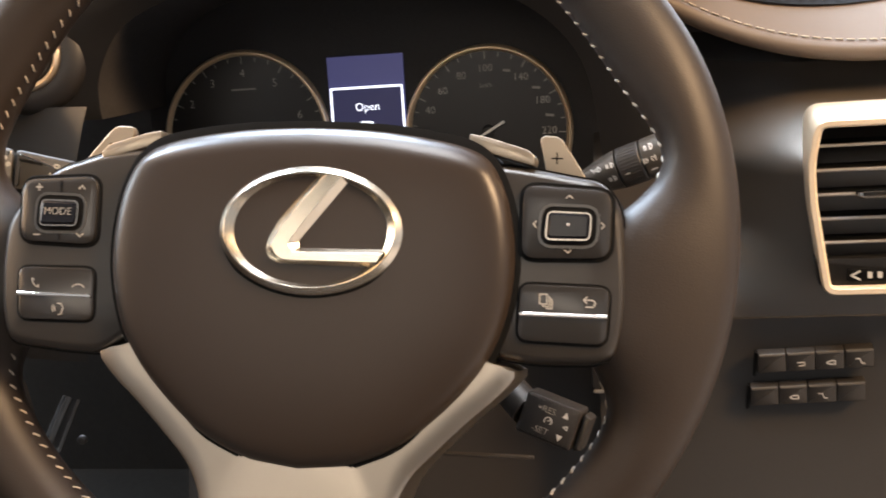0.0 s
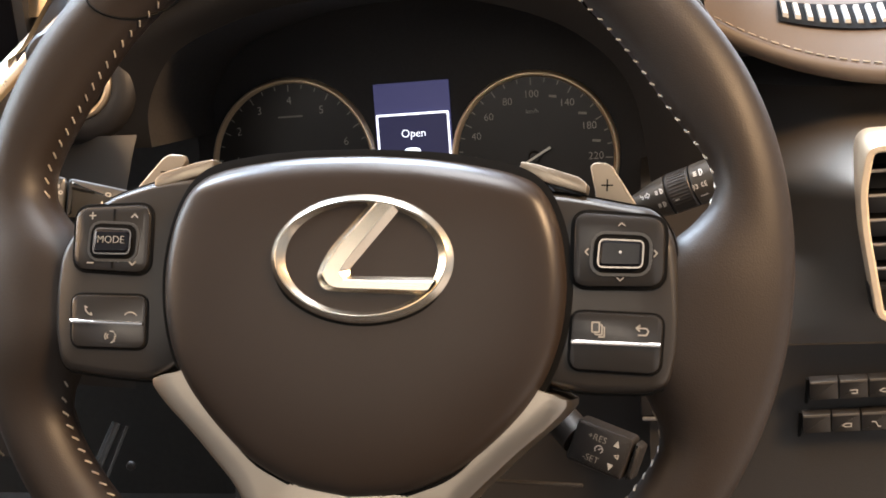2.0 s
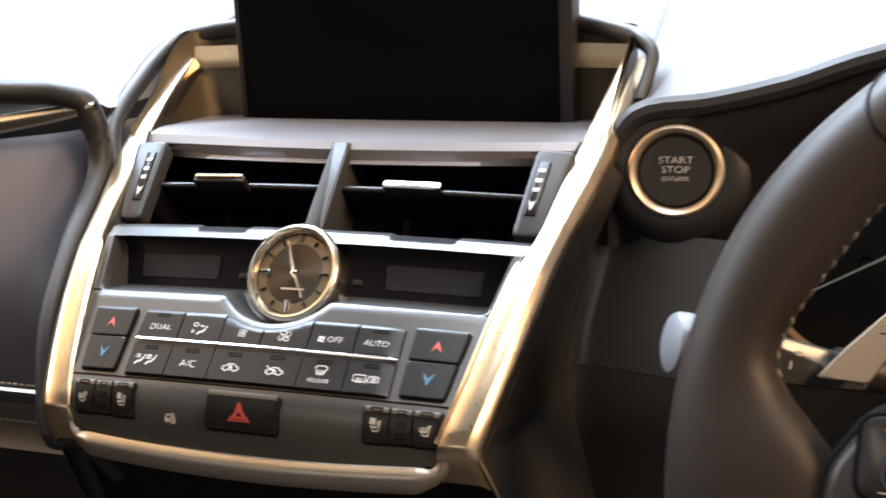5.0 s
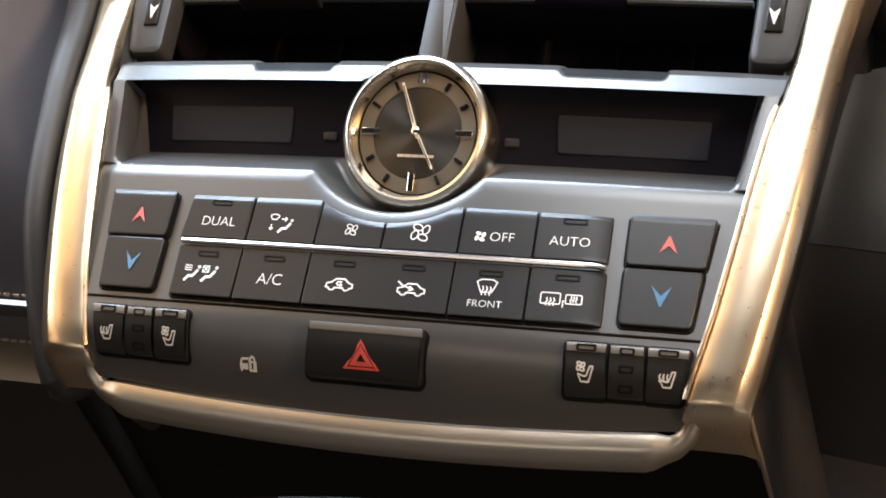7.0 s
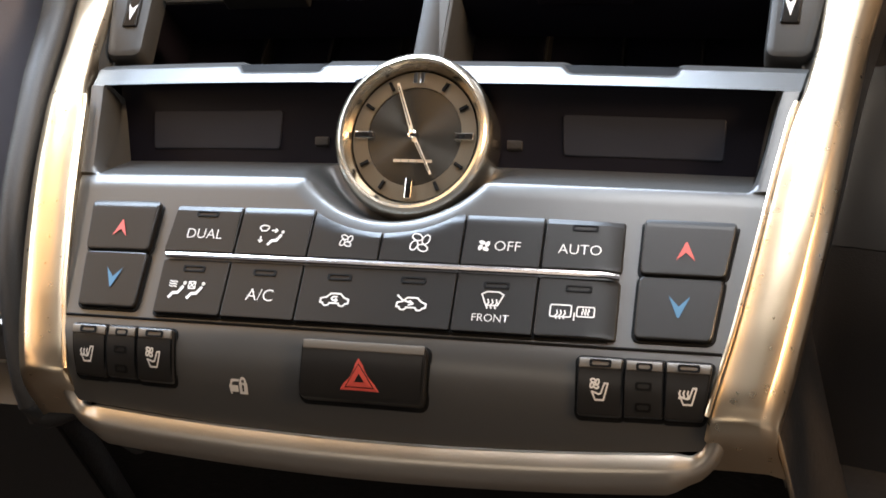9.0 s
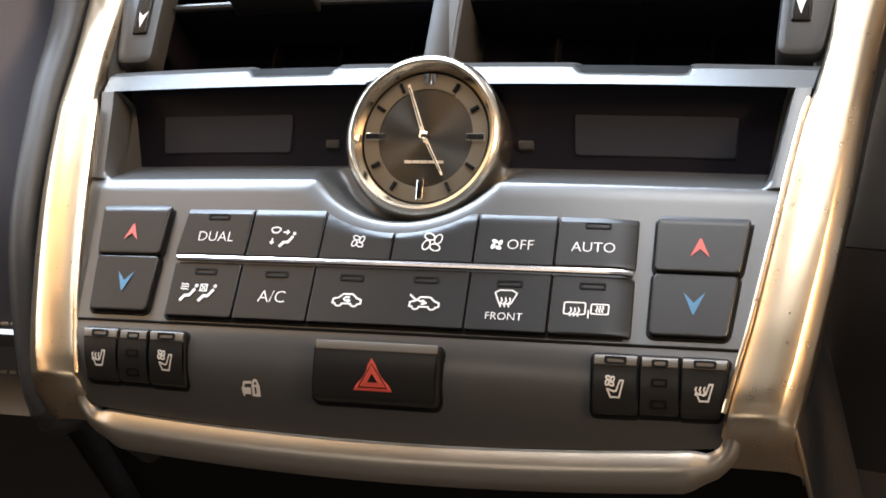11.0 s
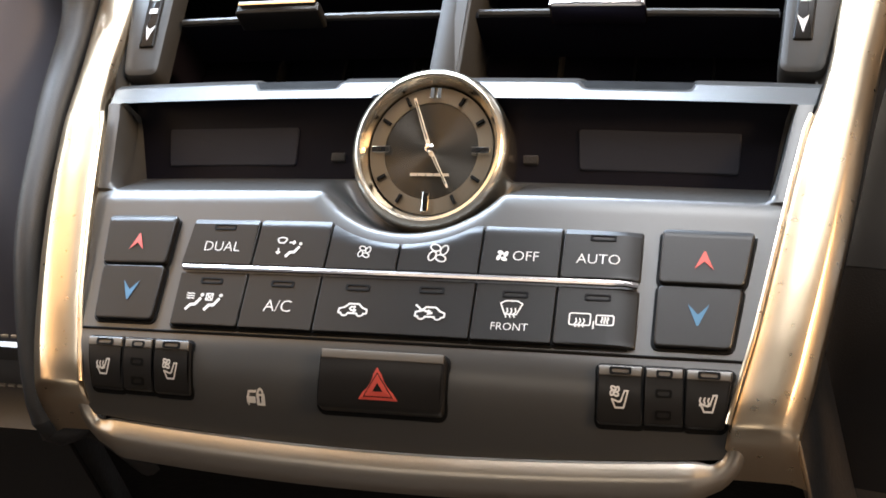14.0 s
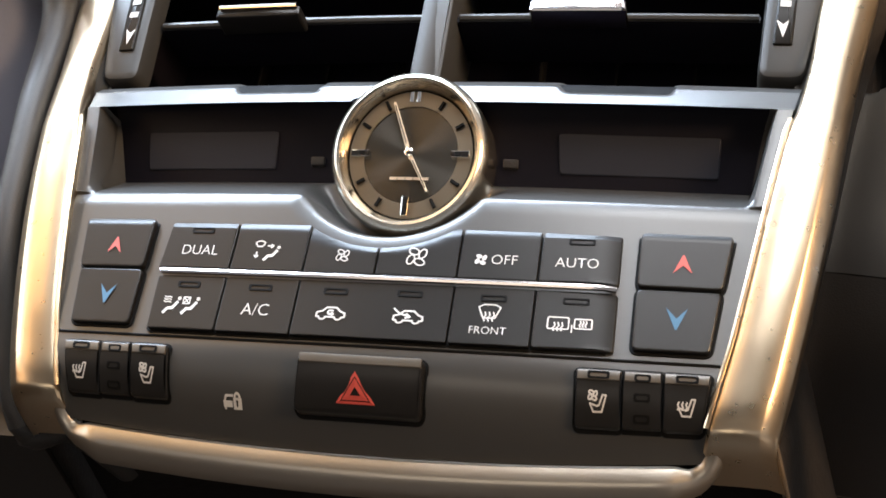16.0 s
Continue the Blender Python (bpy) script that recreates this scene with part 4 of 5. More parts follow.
SH = [(0.058, 0.9890), (0.0600, 0.9905), (0.0600, 0.9960), (0.0640, 0.9995), (0.075, 1.0003), (0.10, 0.9975), (0.165, 0.990)]


def shelf_f(u, k):
    y, z = SH[k]
    x = u * (0.1210 + (y - 0.06) * 0.05)
    return Vector((x, y + 0.012 * u * u, z - 0.001 * u * u))


part("shelf_panel", grid(lin(-1, 1, 40), list(range(7)), shelf_f), SHELFGREY, shelf, "satin silver-grey panel")
part("shelf_lip", grid(lin(-1, 1, 30), [0, 1], lambda u, k: shelf_f(u, 0).lerp(plane_b(u * 0.118, 0.1375, -0.022), k)), DARK, shelf)

screen = thing("dashboard_screen", (0, 0.15, 0.995), "large upright black display screen, switched off", "display screen")
tilt = pose(0, 0.146, 0.987, -2, 0, 0)
sf = lambda a, b, h: tilt @ Vector((a, -h, b))
part("housing", plate(rounded([(-0.1005, 0.0), (0.1005, 0.0), (0.1005, 0.122), (-0.1005, 0.122)], 0.004), sf, 0.0, 0.018, 0.0015), DARK, screen, "black screen housing")
part("glass", plate(rounded([(-0.0965, 0.003), (0.0930, 0.003), (0.0930, 0.117), (-0.0965, 0.117)], 0.002), sf, 0.0012, 0.001, 0.0004), SCREEN, screen, "dark glossy screen glass")

hood = thing("screen_hood", (0, 0.17, 1.03), "black padded hood round the screen", "hood")
arch = spline([plane_b(-0.121, 0.098, -0.042), plane_b(-0.1400, 0.143, -0.0190), (-0.1440, 0.113, 1.0225), (-0.1440, 0.143, 1.0335), (-0.133, 0.158, 1.0395), (-0.09, 0.168, 1.044), (0, 0.174, 1.047), (0.09, 0.168, 1.044), (0.127, 0.152, 1.0400), (0.1395, 0.141, 1.0362), (0.1450, 0.134, 1.0310), (0.1442, 0.126, 1.0225), (0.1415, 0.114, 1.0110)], 6)
part("hood_rim", tube(arch, [0.0054 - 0.0022 * smooth((i / len(arch) - 0.5) / 0.45) for i in range(len(arch))], 12), DARK, hood, "black rim")
wall_path = spline([(-0.128, 0.072), (-0.129, 0.105), (-0.131, 0.140), (-0.124, 0.157), (-0.10, 0.166), (0, 0.171), (0.10, 0.166), (0.124, 0.157), (0.131, 0.140), (0.129, 0.105), (0.128, 0.072)], 6)


def lining(i, t):
    x, y = wall_path[i]
    top = 1.002 + 0.040 * smooth((y - 0.07) / 0.08)
    return Vector((x * (0.985 + 0.03 * t), y, 0.986 + (top - 0.986) * t))


part("hood_shell", grid(list(range(len(wall_path))), lin(0, 1, 5), lambda i, t: Vector((wall_path[i][0] * 1.035, wall_path[i][1] + 0.005, 0)) + Vector((0, 0, lining(i, t).z + 0.0015))), DARK, hood, "black outer shell")
part("hood_band", grid(lin(-1, 1, 40), lin(0, 1, 5), lambda u, t: Vector((0.137 * u * (1 - 0.02 * t), 0.146 + 0.014 * (1 - u * u) + 0.004 * t, 1.0215 + 0.0125 * t - 0.0015 * math.sin(t * math.pi)))), BARMETAL, hood, "satin champagne band across the hood")
part("hood_lining", grid(list(range(len(wall_path))), lin(0, 1, 5), lining), LINING, hood, "gold-brown inner lining")

# ---------------------------------------------------------------- instrument hood and start button
pod = thing("instrument_hood", (0.34, 0.1, 0.95), "dark hood round the instruments", "instrument hood")
OUTER = spline([(0.132, 0.086, 0.944), (0.133, 0.088, 0.985), (0.145, 0.090, 1.009), (0.180, 0.092, 1.0148), (0.216, 0.092, 1.0235), (0.27, 0.090, 1.0405), (0.37, 0.09, 1.05), (0.44, 0.09, 1.043), (0.50, 0.09, 1.022), (0.535, 0.09, 0.985), (0.55, 0.09, 0.92)], 5)
INNER = spline([(0.203, 0.092, 0.940), (0.204, 0.092, 0.960), (0.212, 0.092, 0.978), (0.226, 0.092, 0.994), (0.252, 0.092, 1.006), (0.30, 0.089, 1.017), (0.36, 0.09, 1.018), (0.42, 0.09, 1.008), (0.466, 0.09, 0.988), (0.494, 0.09, 0.955), (0.502, 0.09, 0.90)], 5)
n = len(OUTER)


def hood_face(i, t):
    a, b = Vector(OUTER[i]), Vector(INNER[i])
    return a.lerp(b, t) + Vector((0, -0.004 * math.sin(math.pi * t), 0))


part("hood_face", grid(list(range(n)), lin(0, 1, 6), hood_face), HOODBLACK, pod, "dark soft hood face")
part("hood_edge", tube(OUTER, 0.006, 10), DARK, pod, "black rolled hood edge")
part("hood_tunnel", grid(list(range(n)), lin(0, 1, 5), lambda i, t: Vector(INNER[i]).lerp(Vector((0.34 + (INNER[i][0] - 0.34) * 1.04, 0.215, INNER[i][2] - 0.012)), t)), HOODIN, pod, "charcoal hood tunnel")
part("hood_roof", grid(list(range(n)), lin(0, 1, 4), lambda i, t: Vector(OUTER[i]) + Vector((0, 0.16 * t, 0.004 * t - 0.02 * t * t))), DARK, pod, "black hood roof")
podf = lambda u, z: Vector((lerp(SEAM, z)[0] + 0.080 * u, 0.094 - 0.014 * math.exp(-u / 0.05) - 0.030 * smooth((0.975 - z) / 0.12) - 0.016 * u, z))
part("pod_lower", grid([(i / 30) ** 1.7 for i in range(31)], lin(0.886, 0.951, 16), podf), PODLOW, dash, "satin grey curved panel under the start button")
# Same surface carried on downwards; the black imitates the shade under the pod.
part("pod_lower_shade", grid([(i / 30) ** 1.7 for i in range(31)], lin(0.80, 0.8855, 14), podf), DARK, dash, "same curved panel lower down, black for its shade")
part("pod_seam", tube([(lerp(SEAM, z)[0] - 0.0003, 0.0795 - 0.030 * smooth((0.975 - z) / 0.12), z) for z in lin(0.80, 0.951, 24)], 0.0012, 6), GAP, dash)

start = thing("start_button", (0.164, 0.088, 0.983), "round engine start button with a champagne ring", "push button")
SX = Vector((1, 0.08, 0)).normalized()
SN = Vector((0.08, -1, 0.22)).normalized()
SX = (SX - SN * SX.dot(SN)).normalized()
SU = SN.cross(SX)


def startf(a, b, h):
    return Vector((0.1640, 0.086, 0.9826)) + SX * a * 1.03 + SU * b + SN * h


part("button_collar", lathe([(0.0365, -0.012), (0.0358, -0.004), (0.0330, 0.0002), (0.0285, 0.0022), (0.0250, 0.0030), (0.0228, 0.0026)], startf, close=False), DARK, start, "black round collar")
part("ring", lathe([(0.0226, 0.001), (0.0222, 0.0042), (0.0208, 0.0056), (0.0192, 0.0046), (0.0178, 0.0015), (0.0176, -0.002)], startf, close=False), RINGMETAL, start, "champagne satin ring")
cap = part("button_cap", lathe([(0.0172, -0.003), (0.0170, 0.0022), (0.0162, 0.0032), (0.010, 0.0030), (0.0004, 0.0028)], startf), DARKBROWN, start, "dark brown button cap")
for text, b, s in (("START", 0.0052, 0.0048), ("STOP", 0.0006, 0.0048), ("ENGINE", -0.0037, 0.0031)):
    word(text, s, startf, 0, b, 0.0036, WHITE, cap, wide=1.15)

# ---------------------------------------------------------------- instruments
cluster = thing("instrument_cluster", (0.34, 0.2, 0.9), "dark instrument cluster with two round gauges", "instrument cluster")
part("face_panel", plate([(0.185, 0.80), (0.530, 0.80), (0.530, 1.012), (0.185, 1.012)], gauge, 0, 0.004, 0.0005), HOODIN, cluster, "charcoal instrument face", smooth=False)


def dial(cx, cz, r):
    f = lambda a, b, h: gauge(cx + a, cz + b, h)
    part("gauge_ring", lathe([(r + 0.0018, 0.0), (r + 0.0015, 0.003), (r + 0.0006, 0.0048), (r - 0.0004, 0.0050), (r - 0.0016, 0.0036), (r - 0.0026, 0.0)], f, 72, close=False), GAUGERING, cluster, "satin metal gauge ring")
    d = part("gauge_dial", lathe([(r - 0.002, 0.0002), (r - 0.002, 0.0008), (0.001, 0.0008)], f), GAUGEFACE, cluster, "black gauge dial")
    marks = []
    for i in range(25):
        a = radians(215 - i * 250 / 24)
        r0 = r - (0.0075 if i % 3 == 0 else 0.0055)
        marks.append([(math.cos(a) * r0, math.sin(a) * r0), (math.cos(a) * (r - 0.003), math.sin(a) * (r - 0.003))])
    for mark in marks:
        part("scale_mark", strokes([mark], 0.0007, f, 0.0012), DIM, d, smooth=False)
    t = Vector((math.cos(radians(209)), math.sin(radians(209))))
    n_ = Vector((-t.y, t.x))
    part("needle", plate([tuple(t * -0.0128 - n_ * 0.0008), tuple(t * 0.045 - n_ * 0.0004), tuple(t * 0.045 + n_ * 0.0004), tuple(t * -0.0128 + n_ * 0.0008)], f, 0.006, 0.0008, 0.0002), NEEDLE, cluster, "slim lit needle at rest", smooth=False)
    part("needle_hub", lathe([(0.004, 0.001), (0.004, 0.003), (0.003, 0.0042), (0.0005, 0.0042)], f, 32), DARK, cluster, "black needle hub")
    return d


dl, dr = dial(0.2548, 0.9040, 0.0575), dial(0.4215, 0.9003, 0.0538)
for text, x, z in (("2", 0.217, 0.929), ("3", 0.233, 0.942), ("4", 0.255, 0.9475), ("5", 0.2775, 0.940), ("6", 0.2935, 0.918), ("1", 0.2145, 0.909)):
    word(text, 0.0078, gauge, x, z, 0.0014, GAUGEPRINT, dl, "numeral")
for text, x, z in (("20", 0.3805, 0.900), ("40", 0.3835, 0.9155), ("60", 0.3925, 0.9275), ("80", 0.4055, 0.9365), ("100", 0.4215, 0.9405), ("140", 0.4445, 0.9335), ("180", 0.4580, 0.918), ("220", 0.4615, 0.8985)):
    word(text, 0.0068, gauge, x, z, 0.0014, GAUGEPRINT, dr, "numeral")
word("km/h", 0.0042, gauge, 0.4215, 0.9295, 0.0014, GAUGEPRINT, dr, "numeral")
part("unit_bars", strokes([[(0.2465, 0.937), (0.2635, 0.937)]], 0.0011, gauge, 0.0014), DIM, dl, "small grey bars", smooth=False)
part("minor_bars", strokes([[(0.4335, 0.9385), (0.4375, 0.938)], [(0.452, 0.9265), (0.4565, 0.926)], [(0.460, 0.9085), (0.4645, 0.908)]], 0.0016, gauge, 0.0014), DIM, dr, "small grey bars", smooth=False)
dis = part("center_display", plate([(0.3150, 0.862), (0.3670, 0.862), (0.3670, 0.954), (0.3150, 0.954)], gauge, 0.0015, 0.001, 0.0003), GLOWBLUE, cluster, "lit dark-blue centre display", smooth=False)
part("message_field", plate([(0.3165, 0.868), (0.3655, 0.868), (0.3655, 0.9335), (0.3165, 0.9335)], gauge, 0.0022, 0.0006, 0.0001), GLOWDARK, dis, "lit message field", smooth=False)
part("message_frame", frame_ring(rounded([(0.3160, 0.8675), (0.3660, 0.8675), (0.3660, 0.9340), (0.3160, 0.9340)], 0.001, 2), rounded([(0.3172, 0.8687), (0.3648, 0.8687), (0.3648, 0.9328), (0.3172, 0.9328)], 0.001, 2), gauge, 0.0026, 0.0004), GLOW, dis, "glowing white frame", smooth=False)
word("Open", 0.0075, gauge, 0.3412, 0.9205, 0.0026, GLOW, dis)
part("car_symbol", plate(rounded([(0.3340, 0.8880), (0.3452, 0.8880), (0.3456, 0.9112), (0.3336, 0.9112)], 0.004), gauge, 0.0027, 0.0003, 0.0001), GLOW, dis, "white car seen from above", smooth=False)
part("car_glass", plate(rounded([(0.3356, 0.8985), (0.3436, 0.8985), (0.3436, 0.9040), (0.3356, 0.9040)], 0.001), gauge, 0.0030, 0.0002, 0.0001), GLOWBLUE, dis, smooth=False)
part("door_mark", strokes([[(0.3455, 0.9035), (0.3508, 0.9020)]], 0.0013, gauge, 0.0030), RED, dis, "red open-door mark", smooth=False)

# ---------------------------------------------------------------- steering wheel
steer = thing("steering_wheel", wheel(0, 0, -0.03), "brown leather steering wheel with silver spokes", "steering wheel")
RM, RW = 0.1762, -0.025


def rim_point(a, q, m=1.0):
    """Round the rim, and round its section (0: outwards, 90: towards the driver)."""
    grip = 1 + 0.10 * math.exp(-((math.degrees(a) - 28) / 16) ** 2) + 0.10 * math.exp(-((math.degrees(a) - 152) / 16) ** 2)
    d = math.degrees(a)
    flare = max(math.exp(-(((d - c + 180) % 360 - 180) / 15) ** 4) for c in (-8, 188))
    out = 0.0172 * grip * m * math.cos(q)
    if math.cos(q) < 0:
        out -= 0.030 * flare * -math.cos(q)
        out += (0.007 * math.exp(-((d - 14) / 9) ** 2) + 0.003 * math.exp(-((d - 166) / 9) ** 2)) * -math.cos(q) * (1 - flare)
    r = RM + out - 0.004 * math.exp(-((d - 45) / 22) ** 2)
    lift = 0.012 * flare * smooth((0.35 - math.cos(q)) / 1.2) if math.sin(q) > 0 else 0
    return wheel(-0.0078 + r * math.cos(a), -0.006 + r * math.sin(a), RW + 0.0165 * grip * m * math.sin(q) + lift)


bm = bmesh.new()
N, M = 144, 20
g = [[bm.verts.new(rim_point(radians(-90 + 360 * i / N), 2 * math.pi * j / M)) for j in range(M)] for i in range(N)]
for i in range(N):
    for j in range(M):
        bm.faces.new((g[i - 1][j - 1], g[i][j - 1], g[i][j], g[i - 1][j]))
part("rim", bm, LEATHER, steer, "dark brown leather rim")
for deg in (48, 132):
    part("rim_seam", tube([rim_point(radians(deg + 6 * math.sin(q)), q, 1.004) for q in lin(0, 2 * math.pi, 32)], 0.0006, 6), GAP, steer)
bm = bmesh.new()
deg = -84.0
while deg < 264:
    d = (deg + 360) % 360
    if not (338 < d or d < 10 or 169 < d < 202 or 255 < d < 285):
        a = radians(deg)
        tube([rim_point(a, radians(162), 1.01), rim_point(a + 0.008, radians(167), 1.022), rim_point(a + 0.015, radians(172), 1.01)], 0.00048, 5, bm=bm)
    deg += 2.3
part("rim_stitching", bm, THREAD, steer, "cream cross-stitching", kind="stuff")

HALFPAD = [(0, 40.8), (30, 39.8), (55, 36.6), (69, 33), (78, 26.5), (84, 16.5), (88, 4), (90.2, -13), (89.3, -30), (85.5, -46), (80, -58), (71.5, -70), (59, -83), (44, -95), (24, -104), (0, -107.5)]
half = spline([(a / 1000, b / 1000) for a, b in HALFPAD], 5)
PADC = 0.0036
outline = [(PADC + a, b) for a, b in half] + [(PADC - a, b) for a, b in half[-2:0:-1]]


def scaled(k, c=(PADC, -0.028)):
    return [(c[0] + (a - c[0]) * k, c[1] + (b - c[1]) * k) for a, b in outline]


levels = [(scaled(k), h) for k, h in ((1.0, -0.03), (1.0, -0.0005), (0.9975, 0.0026), (0.991, 0.0052), (0.980, 0.0075), (0.964, 0.0094), (0.942, 0.0108), (0.925, 0.0114), (0.905, 0.0119), (0.88, 0.0124), (0.85, 0.0128), (0.82, 0.0132), (0.7, 0.0143), (0.5, 0.0151), (0.25, 0.0155), (0.02, 0.0156))]
def rolled(u, v, h):
    top = 0.0408 - 0.0085 * ((u - PADC) / 0.07) ** 2
    k = max(0.0, 1 - max(0.0, top - v) / 0.0105)
    return wheel(u, v, h - 0.0068 * k * k * min(1, max(0, h / 0.008)))


part("airbag_cover", rings(levels, rolled), PADMAT, steer, "smooth brown airbag cover")
part("cover_gap", rings([(scaled(1.027), -0.02), (scaled(1.025), 0.0022), (scaled(0.99), 0.0026)], wheel), GAP, steer)


def dome(u, v):
    d = max(abs(u - PADC) / 0.0875, abs(v + 0.032) / 0.0705)
    k = min(1, math.hypot((u - PADC) / 0.0875, (v + 0.032) / 0.0705))
    return 0.0156 - 0.0034 * k * k


def onpad(u, v, h):
    return wheel(u, v, dome(u, v) + h)


EC = (0.0080, -0.0058)


def oval(k, da=0.0):
    return [(EC[0] + (0.0404 * k + da) * math.cos(t), EC[1] + (0.0273 * k + da) * math.sin(t)) for t in lin(0, 2 * math.pi * 95 / 96, 95)]


part("emblem_ring", rings([(oval(1), -0.003), (oval(1), 0.0004), (oval(1, -0.0005), 0.0011), (oval(1, -0.0026), 0.0030), (oval(1, -0.0030), 0.0031), (oval(1, -0.0034), 0.0029), (oval(0.835), 0.0008), (oval(0.830), -0.002)], onpad, False), SILVER, steer, "satin silver oval badge ring", sharp=16)
part("badge_well", rings([(oval(1, 0.0014), -0.001), (oval(1, 0.0012), 0.0002), (oval(1, 0.0001), 0.0004)], onpad, False), GAP, steer)
OUTER_LINE = spline([(2.6, 23.4), (-6.0, 13.4), (-13.6, 4.0), (-18.4, -5.6), (-18.2, -10.2), (-14.6, -13.6), (-8.0, -14.5), (10.0, -14.6), (29.0, -14.6)], 4)
INNER_LINE = spline([(17.6, 23.2), (9.0, 12.2), (2.0, 3.4), (-4.0, -4.2), (-4.4, -5.8), (-4.0, -6.9), (-2.4, -7.6), (14.0, -7.4), (33.6, -7.2)], 4)
BANDSEC = [(0, -0.003), (0, 0.0004), (0.25, 0.0033), (0.27, 0.0034), (0.74, 0.0034), (0.76, 0.0033), (1, 0.0006), (1, -0.003)]


def badge(i, k):
    t, h = BANDSEC[k]
    p = Vector(OUTER_LINE[i]).lerp(Vector(INNER_LINE[i]), t)
    return onpad(EC[0] + p.x / 1000, EC[1] + p.y / 1000, h)


part("badge_band", grid(list(range(len(OUTER_LINE))), list(range(8)), badge), SILVER, steer, "bent silver band in the badge", sharp=14)

# switch modules, trims, silver spokes
for s in (-1, 1):
    mod = [(s * a / 1000, b / 1000) for a, b in (((60, 31), (82.5, 25.5), (91, 24.9), (105, 22.8), (117, 20.6), (129, 19.0), (136.6, 8), (139, -10.5), (140, -29), (139.2, -42.5), (136, -54), (128, -57.5), (105, -58.5), (88, -57), (60, -40)) if s > 0 else ((60, 32), (78, 31), (95, 28.4), (117, 21.6), (132, 11.5), (142.5, -6), (144, -25), (143, -45), (139, -60), (112, -62.5), (92, -63), (80, -55), (60, -40)))]
    edge = rounded(mod, 0.006)
    mc = (s * 0.105, -0.018)
    about = lambda k, q=edge: [(mc[0] + (a - mc[0]) * k, mc[1] + (b - mc[1]) * k) for a, b in q]
    part("module_gap", rings([(about(1.022), -0.028), (about(1.02), -0.0048), (about(0.9), -0.0048)], wheel, False), GAP, steer)
    part("switch_module", rings([(edge, -0.028), (edge, -0.0048), (about(0.990), -0.0026), (about(0.970), -0.0007), (about(0.940), 0.0006), (about(0.90), 0.0013), (about(0.5), 0.0016), (about(0.05), 0.0016)], wheel), MODULE, steer, "brown-grey switch module")
    tr = [(0.002 + s * a / 1000, b / 1000) for a, b in ((70, 38), (78, 36.5), (95, 31.5), (98.5, 28.5), (98, 24.5), (90, 26.5), (70, 32))]
    part("upper_trim", plate(rounded(tr, 0.0012), wheel, 0.0008, 0.010, 0.0008), TRIM, steer, "satin silver trim piece")
    pd = [(a / 1000, b / 1000) for a, b in (((97, 12), (126, 10), (114, 30), (103.6, 45.6), (101, 47.2), (95.2, 47.6), (93, 45.6), (96, 33)) if s > 0 else ((-131, 20), (-151, 20), (-140.5, 34), (-128.4, 48), (-125, 50.2), (-116.8, 49.8), (-115, 46.5), (-124.5, 32)))]
    pad_ = part("shift_paddle", plate(rounded(pd, 0.0016), wheel, -0.0690, 0.004, 0.0007), PADDLE, steer, "satin champagne shift paddle", sharp=12)
    px_, pv = (0.1015, 0.0365) if s > 0 else (-0.1262, 0.0408)
    sign = [[(px_ - 0.0026, pv), (px_ + 0.0026, pv)]] + ([[(px_, pv - 0.0026), (px_, pv + 0.0026)]] if s > 0 else [])
    part("paddle_sign", strokes(sign, 0.0007, wheel, -0.0687), GAP, pad_, smooth=False)
    # rocker with centre key
    o = 0.0145
    big = rounded([(s * 0.0955, -0.0150), (s * 0.1335, -0.0140), (s * 0.1335, 0.0150), (s * 0.0955, 0.0172)], 0.007, 5)
    part("rocker_gap", plate(inset(big, -0.0010), wheel, 0.0024, 0.003, 0.0002), GAP, steer, smooth=False)
    rk = part("rocker", plate(big, wheel, 0.0046, 0.005, 0.0030), SWITCH, steer, "black rocker switch")
    cx = s * 0.1145 + (0.0012 if s > 0 else 0.0016)
    ck = rounded([(cx - 0.0094, -0.0064), (cx + 0.0090, -0.0062), (cx + 0.0094, 0.0050), (cx - 0.0088, 0.0054)], 0.0026)
    part("key_recess", rings([(inset(ck, -0.0024), 0.0040), (inset(ck, -0.0024), 0.0050), (inset(ck, -0.0012), 0.0048)], wheel), GAP, rk, smooth=False)
    part("key_surround", frame_ring(inset(ck, -0.0034), inset(ck, -0.0022), wheel, 0.0051, 0.002), FASCIA, rk, "grey bevel round the key")
    part("center_key_ring", frame_ring(inset(ck, -0.0002), inset(ck, 0.0005), wheel, 0.0064, 0.004), KEYRING, rk, "bright key surround")
    c_ = part("center_key", plate(inset(ck, 0.0005), wheel, 0.0072, 0.003, 0.0011), PIANO, rk, "gloss black centre key", sharp=12)
    if s < 0:
        word("MODE", 0.0048, wheel, cx, 0, 0.0075, DIM, c_)
        part("rocker_signs", strokes(at([[(-12.5, 11), (-9.5, 11)], [(-11, 9.5), (-11, 12.5)], [(-12.5, -10.5), (-9.5, -10.5)], [(8.5, 10.5), (10, 12), (11.5, 10.5)], [(8.5, -9.5), (10, -11), (11.5, -9.5)]], cx, 0), 0.0006, wheel, 0.0049), DIM, rk, smooth=False)
        part("rocker_split", strokes([[(cx, 0.0068), (cx, 0.0140)], [(cx, -0.0070), (cx, -0.0125)]], 0.0010, wheel, 0.0049), GAP, rk, smooth=False)
    else:
        part("rocker_signs", strokes(at([[(-1.3, 11), (0, 12.2), (1.3, 11)], [(-1.3, -10.3), (0, -11.5), (1.3, -10.3)], [(-13.4, 1.3), (-14.6, 0), (-13.4, -1.3)], [(13.4, 1.3), (14.6, 0), (13.4, -1.3)]], cx, 0), 0.0005, wheel, 0.0049), DIM, rk, smooth=False)
